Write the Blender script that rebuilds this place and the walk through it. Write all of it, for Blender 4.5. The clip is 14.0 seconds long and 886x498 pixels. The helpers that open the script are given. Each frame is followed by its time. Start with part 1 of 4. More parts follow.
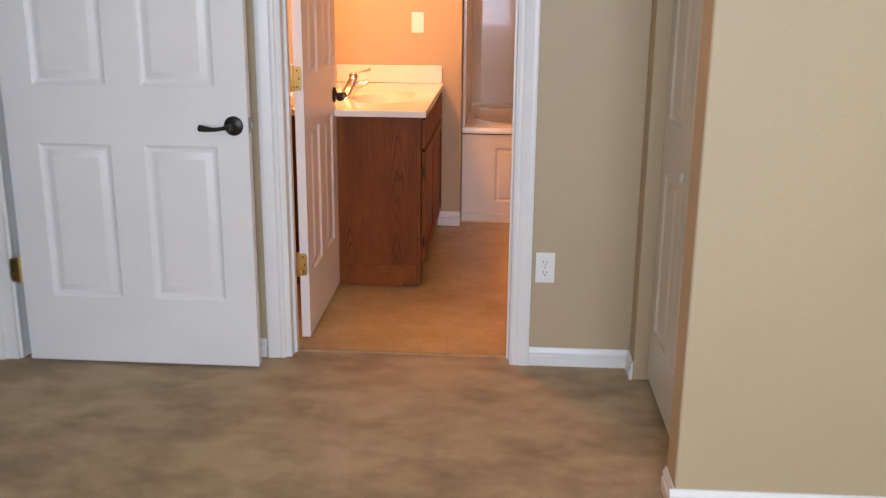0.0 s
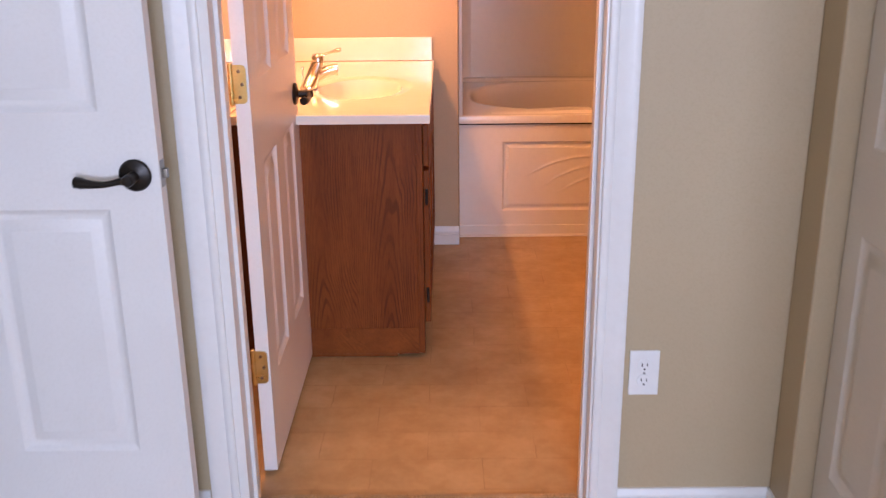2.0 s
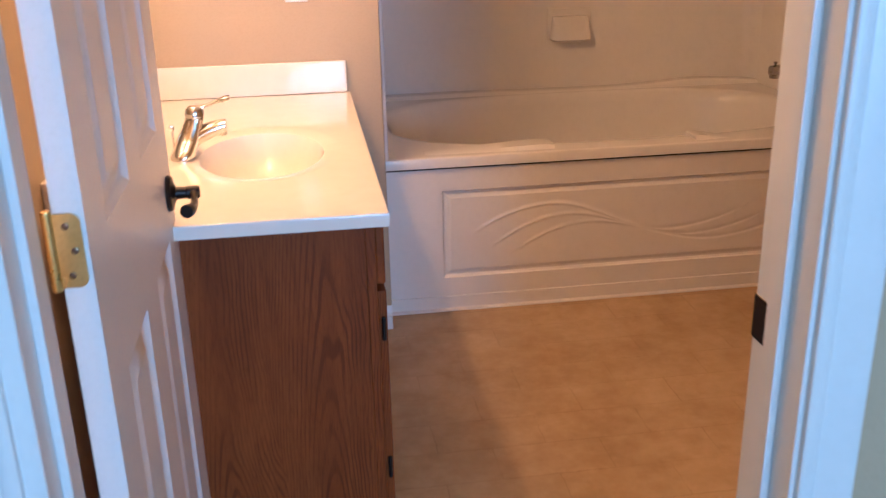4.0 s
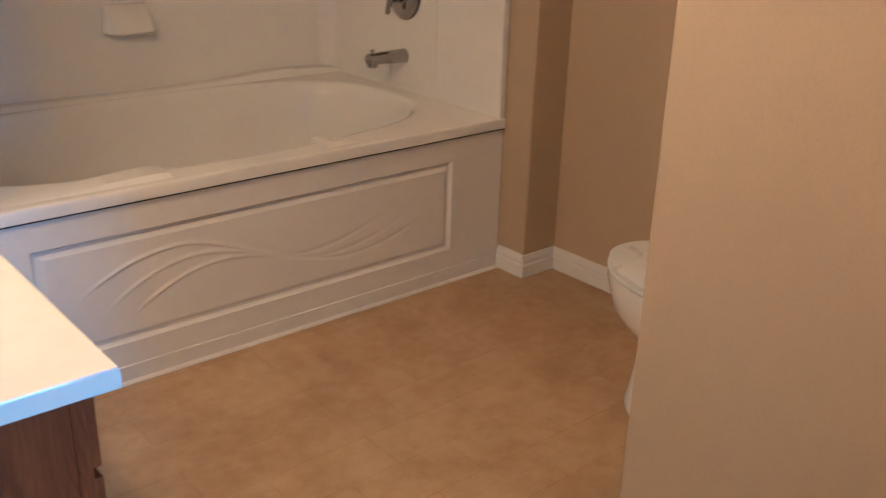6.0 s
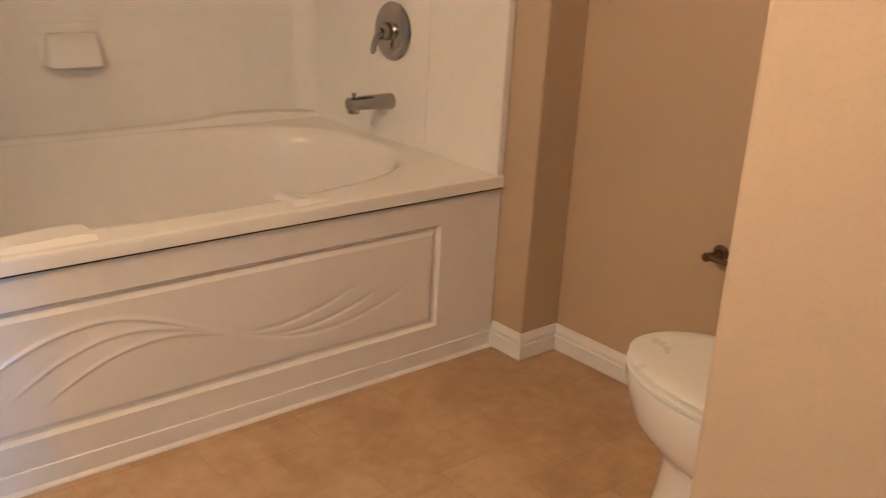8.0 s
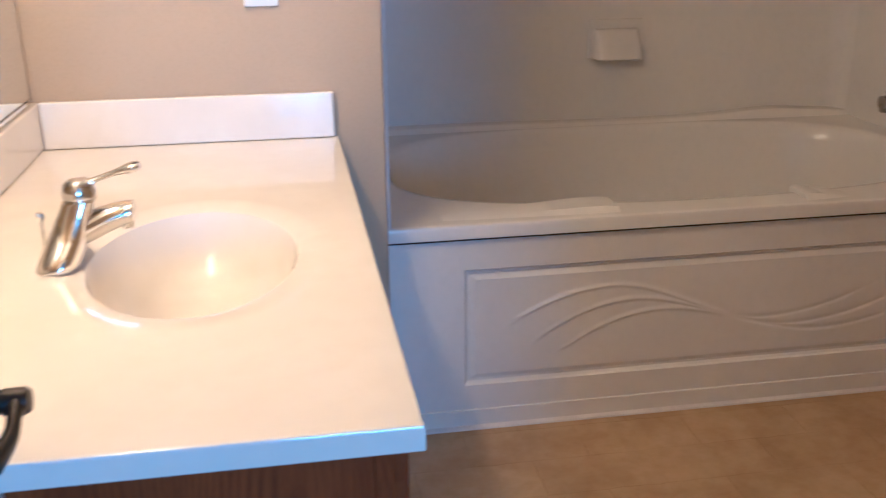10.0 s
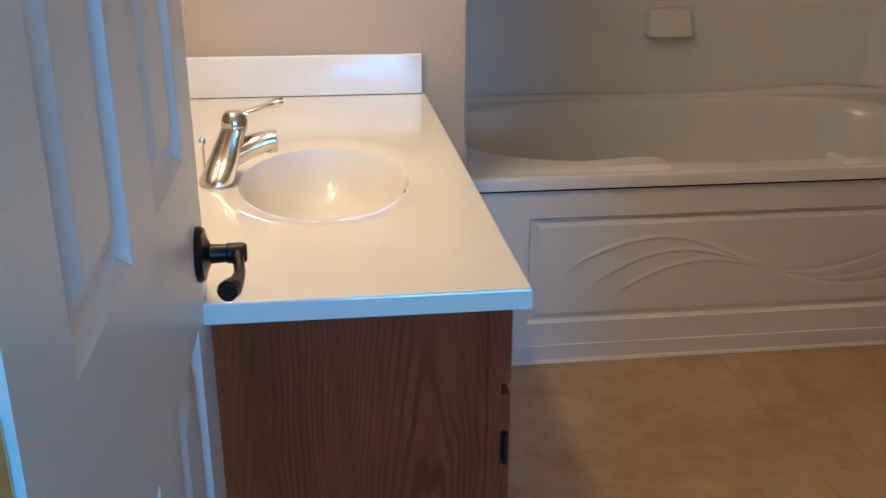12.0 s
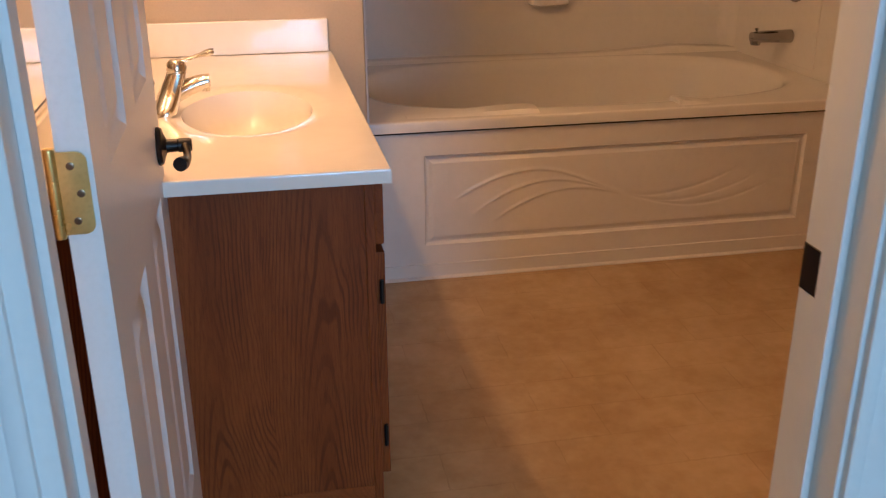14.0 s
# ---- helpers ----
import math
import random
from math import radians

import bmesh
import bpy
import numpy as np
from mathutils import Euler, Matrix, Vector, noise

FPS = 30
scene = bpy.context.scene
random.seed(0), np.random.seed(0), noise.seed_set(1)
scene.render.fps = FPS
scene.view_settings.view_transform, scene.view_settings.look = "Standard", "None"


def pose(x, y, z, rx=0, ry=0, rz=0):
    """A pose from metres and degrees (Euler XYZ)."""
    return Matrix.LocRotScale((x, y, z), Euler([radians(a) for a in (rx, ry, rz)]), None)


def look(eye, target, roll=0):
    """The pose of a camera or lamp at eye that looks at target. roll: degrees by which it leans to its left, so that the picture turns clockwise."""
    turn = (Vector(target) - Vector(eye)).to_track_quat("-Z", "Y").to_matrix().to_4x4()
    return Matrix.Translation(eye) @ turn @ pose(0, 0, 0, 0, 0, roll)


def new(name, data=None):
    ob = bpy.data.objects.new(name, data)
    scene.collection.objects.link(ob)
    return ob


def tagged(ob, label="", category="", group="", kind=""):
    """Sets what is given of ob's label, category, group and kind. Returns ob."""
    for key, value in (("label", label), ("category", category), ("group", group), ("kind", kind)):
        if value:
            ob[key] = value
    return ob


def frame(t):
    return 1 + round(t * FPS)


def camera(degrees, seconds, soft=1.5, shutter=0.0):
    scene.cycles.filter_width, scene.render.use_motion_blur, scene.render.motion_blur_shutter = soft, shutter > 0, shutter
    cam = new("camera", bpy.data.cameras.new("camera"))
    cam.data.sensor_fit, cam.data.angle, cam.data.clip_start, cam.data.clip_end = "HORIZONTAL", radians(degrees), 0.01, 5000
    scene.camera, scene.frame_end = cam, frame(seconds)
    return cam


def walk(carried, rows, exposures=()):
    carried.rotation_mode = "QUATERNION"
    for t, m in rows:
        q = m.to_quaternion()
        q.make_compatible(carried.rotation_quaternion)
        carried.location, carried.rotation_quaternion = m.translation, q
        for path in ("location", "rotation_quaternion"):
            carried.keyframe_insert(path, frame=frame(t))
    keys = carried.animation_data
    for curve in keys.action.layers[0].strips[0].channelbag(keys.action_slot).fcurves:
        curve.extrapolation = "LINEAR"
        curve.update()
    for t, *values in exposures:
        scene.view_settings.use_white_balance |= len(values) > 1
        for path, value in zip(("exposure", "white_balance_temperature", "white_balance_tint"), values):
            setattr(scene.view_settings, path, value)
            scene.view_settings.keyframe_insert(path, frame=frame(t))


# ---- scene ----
cam = camera(50.0, 14.0, soft=1.2, shutter=0.5)
PATH = [
    (0, (0.808, -3.363, 1.377), (0.69, -1.44, 0.843), 0.5),
    (0.5, (0.677, -3.03, 1.371), (0.628, -1.101, 0.844), 0.3),
    (1, (0.659, -2.659, 1.381), (0.565, -0.749, 0.796), -0.9),
    (1.5, (0.636, -2.347, 1.368), (0.546, -0.45, 0.742), -0.3),
    (2, (0.523, -2.027, 1.376), (0.51, -0.132, 0.737), -0.6),
    (2.5, (0.451, -1.704, 1.382), (0.513, 0.177, 0.706), -0.9),
    (5, (0.176, -0.421, 1.42), (0.85, 1.327, 0.719), -1.2),
    (5.5, (0.108, -0.219, 1.401), (1.095, 1.362, 0.677), -0.4),
    (6, (0.109, -0.13, 1.393), (1.322, 1.274, 0.648), 1.7),
    (6.5, (0.19, 0.031, 1.348), (1.471, 1.411, 0.676), 0.9),
    (7, (0.345, 0.16, 1.356), (1.581, 1.603, 0.729), 2.0),
    (7.5, (0.419, 0.193, 1.317), (1.698, 1.595, 0.685), 3.1),
    (8, (0.431, 0.216, 1.304), (1.675, 1.64, 0.65), 3.3),
    (8.5, (0.432, 0.216, 1.311), (1.472, 1.777, 0.617), 2.5),
    (9, (0.432, 0.186, 1.316), (1.171, 1.924, 0.658), 0.6),
    (11.5, (0.204, -0.163, 1.305), (0.341, 1.707, 0.609), -0.2),
    (12, (0.214, -0.231, 1.309), (0.448, 1.626, 0.606), 0.1),
    (12.5, (0.255, -0.333, 1.309), (0.502, 1.524, 0.61), 0.8),
    (13, (0.268, -0.447, 1.303), (0.507, 1.369, 0.502), 0.5),
    (13.5, (0.232, -0.644, 1.33), (0.608, 1.173, 0.584), 0.3),
    (14, (0.235, -0.817, 1.349), (0.592, 1.007, 0.609), -0.3),
]
EXPOSURES = [
    (0.0, 0.09, 6600, 24),
    (0.5, 0.28, 6500, 30),
    (1.5, 0.28, 6000, 32),
    (2.5, 0.34, 6000, 36),
    (5.0, 0.02, 3280, -8),
    (5.5, 0.05, 3380, -7),
    (6.5, 0.44, 3480, -6),
    (7.5, 0.58, 3560, -8),
    (8.5, 0.62, 3600, -6),
    (9.0, 0.44, 3500, -1),
    (11.5, -0.47, 3240, -12),
    (12.5, -0.45, 3340, -12),
    (13.0, -0.42, 3460, -9),
    (13.5, -0.38, 3620, -12),
    (14.0, -0.28, 4480, 2),
]
walk(cam, [(t, look(eye, target, roll)) for t, eye, target, roll in PATH], EXPOSURES)

# ---- light ----
world = bpy.data.worlds.new("sky")
scene.world = world
world.use_nodes = True
_wn = world.node_tree.nodes
_sky = _wn.new("ShaderNodeTexSky")
_sky.sky_type = "NISHITA"
_sky.sun_disc = False
_sky.sun_elevation = radians(40)
_sky.sun_rotation = radians(30)
_wn["Background"].inputs[1].default_value = 0.10
world.node_tree.links.new(_sky.outputs[0], _wn["Background"].inputs[0])

sun = new("sun", bpy.data.lights.new("sun", "SUN"))
sun.data.energy, sun.data.angle, sun.data.color = 2.0, radians(0.5), (1.0, 0.95, 0.88)
sun.matrix_world = look((0, 0, 10), (4.0, -3.0, 0))

# daylight in the opening of the bedroom window
win_light = new("window_light", bpy.data.lights.new("window_light", "AREA"))
win_light.data.shape, win_light.data.size, win_light.data.size_y = "RECTANGLE", 1.7, 1.3
win_light.data.energy, win_light.data.color = 128.0, (0.67, 0.85, 1.0)
win_light.matrix_world = look((1.1, -5.13, 1.45), (1.1, 0, 1.2))

# bulbs of the vanity light, in the same places as its glass globes
BULB_Y = (0.86, 1.08, 1.30, 1.52)
BULB_X, BULB_Z = 0.0, 1.985
for _y in BULB_Y:
    _b = new("vanity_bulb_light", bpy.data.lights.new("vanity_bulb_light", "POINT"))
    _b.data.energy, _b.data.color, _b.data.shadow_soft_size = 15.5, (1.0, 0.435, 0.132), 0.045
    _b.location = (BULB_X, _y, BULB_Z)

# ---- materials ----
def material(name, rough=0.5, metal=0.0, spec=None, coat=0.0):
    m = bpy.data.materials.new(name)
    m.use_nodes = True
    p = m.node_tree.nodes["Principled BSDF"]
    p.inputs["Roughness"].default_value = rough
    p.inputs["Metallic"].default_value = metal
    if spec is not None:
        p.inputs["Specular IOR Level"].default_value = spec
    p.inputs["Coat Weight"].default_value = coat
    return m, m.node_tree.nodes, m.node_tree.links, p


def noise_node(n, l, scale, detail=4.0, stretch=(1, 1, 1), rough=0.55):
    co = n.new("ShaderNodeTexCoord")
    mp = n.new("ShaderNodeMapping")
    mp.inputs["Scale"].default_value = stretch
    l.new(co.outputs["Object"], mp.inputs["Vector"])
    t = n.new("ShaderNodeTexNoise")
    t.inputs["Scale"].default_value, t.inputs["Detail"].default_value, t.inputs["Roughness"].default_value = scale, detail, rough
    l.new(mp.outputs[0], t.inputs["Vector"])
    return t


def ramp(n, l, src, stops):
    r = n.new("ShaderNodeValToRGB")
    e = r.color_ramp.elements
    while len(e) < len(stops):
        e.new(0.5)
    for el, (pos, col) in zip(e, stops):
        el.position, el.color = pos, (*col, 1)
    l.new(src, r.inputs[0])
    return r


def mix(n, l, fac, a, b, mode="MIX"):
    m = n.new("ShaderNodeMix")
    m.data_type, m.blend_type = "RGBA", mode
    for sock, v in ((m.inputs[0], fac), (m.inputs[6], a), (m.inputs[7], b)):
        if hasattr(v, "links"):
            l.new(v, sock)
        else:
            sock.default_value = v if isinstance(v, float) else (*v, 1)
    return m.outputs[2]


def bump(n, l, p, height, strength, dist):
    b = n.new("ShaderNodeBump")
    b.inputs["Strength"].default_value, b.inputs["Distance"].default_value = strength, dist
    l.new(height, b.inputs["Height"])
    l.new(b.outputs[0], p.inputs["Normal"])


def two_scale(name, a, b, c, big, small, rough, bump_s=0.2, bump_d=0.001, spec=None, metal=0.0, coat=0.0, rough_var=0.08):
    """Base colour from a to b over broad patches, tinted to c by fine grain, with fine relief."""
    m, n, l, p = material(name, rough, metal, spec, coat)
    t1 = noise_node(n, l, big, 3)
    t2 = noise_node(n, l, small, 4)
    r = ramp(n, l, t1.outputs[0], [(0.35, a), (0.65, b)])
    f = ramp(n, l, t2.outputs[0], [(0.45, (0, 0, 0)), (0.75, (0.5, 0.5, 0.5))])
    l.new(mix(n, l, f.outputs[0], r.outputs[0], c), p.inputs["Base Color"])
    rr = n.new("ShaderNodeMapRange")
    rr.inputs[3].default_value, rr.inputs[4].default_value = rough - rough_var, rough + rough_var
    l.new(t1.outputs[0], rr.inputs[0])
    l.new(rr.outputs[0], p.inputs["Roughness"])
    bump(n, l, p, t2.outputs[0], bump_s, bump_d)
    return m


WALL = two_scale("beige_wall_paint", (0.475, 0.373, 0.230), (0.505, 0.398, 0.248), (0.44, 0.342, 0.207), 1.5, 160, 0.55, 0.35, 0.0012)
CEIL = two_scale("ceiling_paint", (0.78, 0.77, 0.74), (0.82, 0.81, 0.78), (0.72, 0.71, 0.68), 2, 90, 0.9, 0.5, 0.003)
WHITE = two_scale("white_door_paint", (0.78, 0.77, 0.75), (0.82, 0.81, 0.79), (0.74, 0.73, 0.70), 3, 130, 0.38, 0.12, 0.0008)
TRIM = two_scale("white_trim_paint", (0.78, 0.77, 0.74), (0.82, 0.81, 0.78), (0.76, 0.745, 0.71), 4, 60, 0.36, 0.12, 0.001)
BIFOLD = two_scale("cream_door_paint", (0.70, 0.66, 0.58), (0.74, 0.70, 0.62), (0.66, 0.62, 0.54), 3, 130, 0.4, 0.12, 0.0008)
ACRYLIC = two_scale("white_tub_acrylic", (0.82, 0.795, 0.74), (0.85, 0.825, 0.775), (0.79, 0.765, 0.71), 2, 40, 0.22, 0.03, 0.001, coat=0.3, rough_var=0.05)
MARBLE = two_scale("cream_cultured_marble", (0.83, 0.775, 0.69), (0.87, 0.82, 0.74), (0.81, 0.75, 0.655), 5, 25, 0.13, 0.02, 0.001, coat=0.4, rough_var=0.04)
PORCELAIN = two_scale("white_porcelain", (0.80, 0.79, 0.77), (0.84, 0.83, 0.81), (0.80, 0.79, 0.77), 3, 30, 0.1, 0.01, 0.001, coat=0.5, rough_var=0.03)
PLASTIC = two_scale("white_plastic", (0.80, 0.80, 0.78), (0.83, 0.83, 0.81), (0.78, 0.78, 0.76), 8, 90, 0.3, 0.05, 0.0005)
CHROME = two_scale("chrome", (0.80, 0.80, 0.80), (0.84, 0.84, 0.84), (0.78, 0.78, 0.78), 12, 200, 0.09, 0.02, 0.0003, metal=1.0, rough_var=0.03)
BRONZE = two_scale("black_bronze", (0.016, 0.013, 0.011), (0.024, 0.019, 0.016), (0.03, 0.022, 0.018), 20, 260, 0.36, 0.1, 0.0004, metal=0.5)
AGED = two_scale("aged_bronze", (0.16, 0.10, 0.06), (0.21, 0.14, 0.09), (0.12, 0.08, 0.05), 20, 200, 0.3, 0.06, 0.0004, metal=0.9)
BRASS = two_scale("brass", (0.72, 0.55, 0.20), (0.80, 0.62, 0.26), (0.60, 0.44, 0.16), 18, 200, 0.3, 0.08, 0.0005, metal=1.0)
STEEL = two_scale("dull_steel", (0.35, 0.34, 0.32), (0.42, 0.41, 0.39), (0.30, 0.29, 0.28), 20, 200, 0.35, 0.05, 0.0005, metal=1.0)
NICKEL = two_scale("polished_nickel", (0.36, 0.34, 0.32), (0.42, 0.40, 0.38), (0.32, 0.30, 0.28), 14, 200, 0.14, 0.02, 0.0003, metal=1.0, rough_var=0.04)
# near-black colour that paints in the dark of seams, slots and holes
DARK = two_scale("painted_dark", (0.02, 0.015, 0.012), (0.03, 0.02, 0.015), (0.02, 0.015, 0.01), 10, 80, 0.8)
CAULK = two_scale("white_caulk", (0.74, 0.70, 0.66), (0.80, 0.76, 0.72), (0.66, 0.60, 0.55), 9, 120, 0.5, 0.3, 0.001)
BARE = two_scale("bare_pine_edge", (0.42, 0.22, 0.10), (0.50, 0.28, 0.13), (0.35, 0.18, 0.08), 6, 60, 0.6, 0.2, 0.001)


def wood(name, axis, dark, mid, light, figure=0.5):
    """Stained oak with the grain along one axis: pointed cathedral arches between straight lines, broad tones, short pores."""
    m, n, l, p = material(name, 0.48, spec=0.18)

    def along(across, length):
        return {"z": (across, across, length), "y": (across, length, across)}[axis]

    def calc(op, a, b=0.0, c=0.0):
        q = n.new("ShaderNodeMath")
        q.operation = op
        for sock, v in zip(q.inputs, (a, b, c)):
            if hasattr(v, "links"):
                l.new(v, sock)
            else:
                sock.default_value = v
        return q.outputs[0]

    co = n.new("ShaderNodeTexCoord")
    xyz = n.new("ShaderNodeSeparateXYZ")
    l.new(co.outputs["Object"], xyz.inputs[0])
    length = xyz.outputs[2] if axis == "z" else xyz.outputs[1]
    side = calc("ADD", xyz.outputs[0], calc("MULTIPLY", xyz.outputs[1] if axis == "z" else xyz.outputs[2], 0.8))
    warp = noise_node(n, l, 1.0, 3, along(5.0, 1.4), 0.5)
    wob = calc("MULTIPLY_ADD", warp.outputs[0], 0.10, -0.05)
    # arches: each board-width strip runs to a point in its middle and turns straight at its sides
    fold = calc("PINGPONG", calc("ADD", calc("ADD", side, wob), 3.03), 0.105)
    arch = calc("MULTIPLY", calc("POWER", calc("MULTIPLY", fold, 9.5), 1.6), 1.25)
    rings_ = calc("ADD", calc("MULTIPLY", length, 1.05), calc("ADD", arch, calc("MULTIPLY", warp.outputs[0], 0.9)))
    wave = calc("SINE", calc("MULTIPLY", rings_, 58.0))
    lines = calc("MULTIPLY_ADD", wave, 0.5, 0.5)
    tone = noise_node(n, l, 1.5, 4, along(4.5, 0.7), 0.6)
    patch = noise_node(n, l, 4.0, 3, along(2.0, 0.8), 0.6)
    streak = noise_node(n, l, 2.4, 5, along(60.0, 1.6), 0.65)
    pores = noise_node(n, l, 3.0, 4, along(150.0, 9.0), 0.7)
    c = ramp(n, l, tone.outputs[0], [(0.34, dark), (0.52, mid), (0.70, light)]).outputs[0]
    lf = ramp(n, l, lines, [(0.10, (0.62, 0.62, 0.62)), (0.45, (0.0, 0.0, 0.0))])
    pf2 = ramp(n, l, patch.outputs[0], [(0.40, (0.15, 0.15, 0.15)), (0.60, (1.0, 1.0, 1.0))])
    c = mix(n, l, mix(n, l, figure, (0.0, 0.0, 0.0), mix(n, l, 1.0, lf.outputs[0], pf2.outputs[0], "MULTIPLY")), c, tuple(0.42 * v for v in dark))
    sf = ramp(n, l, streak.outputs[0], [(0.36, (0.26, 0.26, 0.26)), (0.50, (0.0, 0.0, 0.0))])
    c = mix(n, l, sf.outputs[0], c, tuple(0.6 * v for v in dark))
    pf = ramp(n, l, pores.outputs[0], [(0.38, (0.34, 0.34, 0.34)), (0.49, (0.0, 0.0, 0.0))])
    l.new(mix(n, l, pf.outputs[0], c, tuple(0.5 * v for v in dark)), p.inputs["Base Color"])
    bump(n, l, p, pores.outputs[0], 0.2, 0.0005)
    return m


OAK = wood("oak_side_panel", "z", (0.150, 0.036, 0.0058), (0.216, 0.056, 0.0086), (0.270, 0.076, 0.0120), 0.9)
OAK_H = wood("oak_rail", "y", (0.158, 0.039, 0.0066), (0.228, 0.061, 0.0096), (0.280, 0.080, 0.0130), 0.5)


def carpet():
    m, n, l, p = material("tan_carpet", 0.95, spec=0.1)
    big = noise_node(n, l, 3.4, 5, (1, 1.6, 1), 0.68)
    mid = noise_node(n, l, 11, 3)
    fine = noise_node(n, l, 260, 3)
    c = ramp(n, l, big.outputs[0], [(0.34, (0.31, 0.185, 0.066)), (0.46, (0.50, 0.335, 0.148)), (0.60, (0.70, 0.50, 0.262))])
    c2 = ramp(n, l, mid.outputs[0], [(0.35, (0.36, 0.245, 0.115)), (0.7, (0.60, 0.445, 0.26))])
    c3 = mix(n, l, 0.28, c.outputs[0], c2.outputs[0])
    ff = ramp(n, l, fine.outputs[0], [(0.4, (0.62, 0.60, 0.57)), (0.65, (1, 1, 1))])
    l.new(mix(n, l, 1.0, c3, ff.outputs[0], "MULTIPLY"), p.inputs["Base Color"])
    p.inputs["Sheen Weight"].default_value = 0.3
    p.inputs["Sheen Roughness"].default_value = 0.5
    add = n.new("ShaderNodeMath")
    add.operation = "ADD"
    l.new(fine.outputs[0], add.inputs[0])
    l.new(mid.outputs[0], add.inputs[1])
    bump(n, l, p, add.outputs[0], 0.8, 0.006)
    return m


def vinyl():
    """Sheet vinyl printed with worn stone blocks: mottled, each block a shade of its own, thin broken joints."""
    m, n, l, p = material("tan_mottled_vinyl", 0.42)
    big = noise_node(n, l, 4.5, 5, (1, 1, 1), 0.6)
    mid = noise_node(n, l, 26, 4)
    streak = noise_node(n, l, 7, 3, (0.7, 2.0, 1), 0.5)
    fine = noise_node(n, l, 150, 2)
    co = n.new("ShaderNodeTexCoord")
    bk = n.new("ShaderNodeTexBrick")
    bk.offset, bk.squash = 0.5, 1.0
    bk.inputs["Scale"].default_value = 1.0
    bk.inputs["Brick Width"].default_value, bk.inputs["Row Height"].default_value = 0.30, 0.15
    bk.inputs["Mortar Size"].default_value, bk.inputs["Mortar Smooth"].default_value = 0.0022, 0.6
    bk.inputs["Color1"].default_value, bk.inputs["Color2"].default_value = (0.86, 0.85, 0.83, 1), (1.0, 1.0, 1.0, 1)
    bk.inputs["Mortar"].default_value = (0.66, 0.62, 0.56, 1)
    wv = n.new("ShaderNodeVectorMath")
    wv.operation = "MULTIPLY_ADD"
    wv.inputs[1].default_value = (0.012, 0.012, 0.0)
    l.new(mid.outputs["Color"], wv.inputs[0])
    l.new(co.outputs["Object"], wv.inputs[2])
    l.new(wv.outputs[0], bk.inputs["Vector"])
    c = ramp(n, l, big.outputs[0], [(0.36, (0.42, 0.28, 0.122)), (0.5, (0.49, 0.345, 0.162)), (0.62, (0.57, 0.415, 0.212))])
    c2 = ramp(n, l, mid.outputs[0], [(0.35, (0.38, 0.26, 0.125)), (0.65, (0.54, 0.395, 0.215))])
    base = mix(n, l, 0.35, c.outputs[0], c2.outputs[0])
    worn = ramp(n, l, streak.outputs[0], [(0.38, (0.15, 0.15, 0.15)), (0.62, (0.75, 0.75, 0.75))])
    base = mix(n, l, worn.outputs[0], base, mix(n, l, 1.0, base, bk.outputs[0], "MULTIPLY"))
    sr = ramp(n, l, streak.outputs[0], [(0.32, (0.94, 0.93, 0.91)), (0.58, (1.0, 1.0, 1.0))])
    l.new(mix(n, l, 1.0, base, sr.outputs[0], "MULTIPLY"), p.inputs["Base Color"])
    bump(n, l, p, fine.outputs[0], 0.15, 0.0008)
    return m


CARPET, VINYL = carpet(), vinyl()


def mirror_mat():
    m, n, l, p = material("mirror_glass", 0.02, 1.0)
    t = noise_node(n, l, 3, 2)
    r = ramp(n, l, t.outputs[0], [(0.3, (0.86, 0.88, 0.87)), (0.7, (0.88, 0.90, 0.89))])
    l.new(r.outputs[0], p.inputs["Base Color"])
    return m


def glow(name, col, strength):
    m, n, l, p = material(name, 0.3)
    p.inputs["Base Color"].default_value = (0.8, 0.8, 0.8, 1)
    p.inputs["Emission Color"].default_value = (*col, 1)
    p.inputs["Emission Strength"].default_value = strength
    return m


def glass_mat():
    m, n, l, p = material("window_glass", 0.01)
    p.inputs["Transmission Weight"].default_value = 1.0
    p.inputs["Base Color"].default_value = (0.95, 0.98, 0.97, 1)
    return m


MIRROR, GLOBE, GLASS = mirror_mat(), glow("lit_bulb_glass", (1.0, 0.435, 0.132), 16.0), glass_mat()

# ---- builders ----
PLACED = {}


def thing(name, loc, label, category, group="", turn=0.0):
    """A top-level Empty at a thing's base."""
    e = new(name)
    e.empty_display_size = 0.1
    e.matrix_basis = pose(*loc, 0, 0, turn)
    PLACED[e] = e.matrix_basis.copy()
    return tagged(e, label, category, group)


def finish(name, bm, mat, smooth=True):
    bmesh.ops.recalc_face_normals(bm, faces=bm.faces[:])
    me = bpy.data.meshes.new(name)
    bm.to_mesh(me)
    bm.free()
    me.materials.append(mat)
    if smooth:
        me.shade_smooth()
        me.set_sharp_from_angle(angle=radians(35))
    return me


def even(ob):
    """Keeps broad flat faces flat beside rounded edges."""
    w = ob.modifiers.new("even_normals", "WEIGHTED_NORMAL")
    w.keep_sharp = True
    return ob


def part(name, bm, mat, parent, label="", local=False, smooth=True):
    """One mesh under a thing or a part; the bmesh is in world metres, or with local=True in the thing's own."""
    m = PLACED[parent]
    if not local:
        bm.transform(m.inverted())
    ob = even(new(name, finish(name, bm, mat, smooth)))
    ob.parent = parent
    PLACED[ob] = m
    return tagged(ob, label)


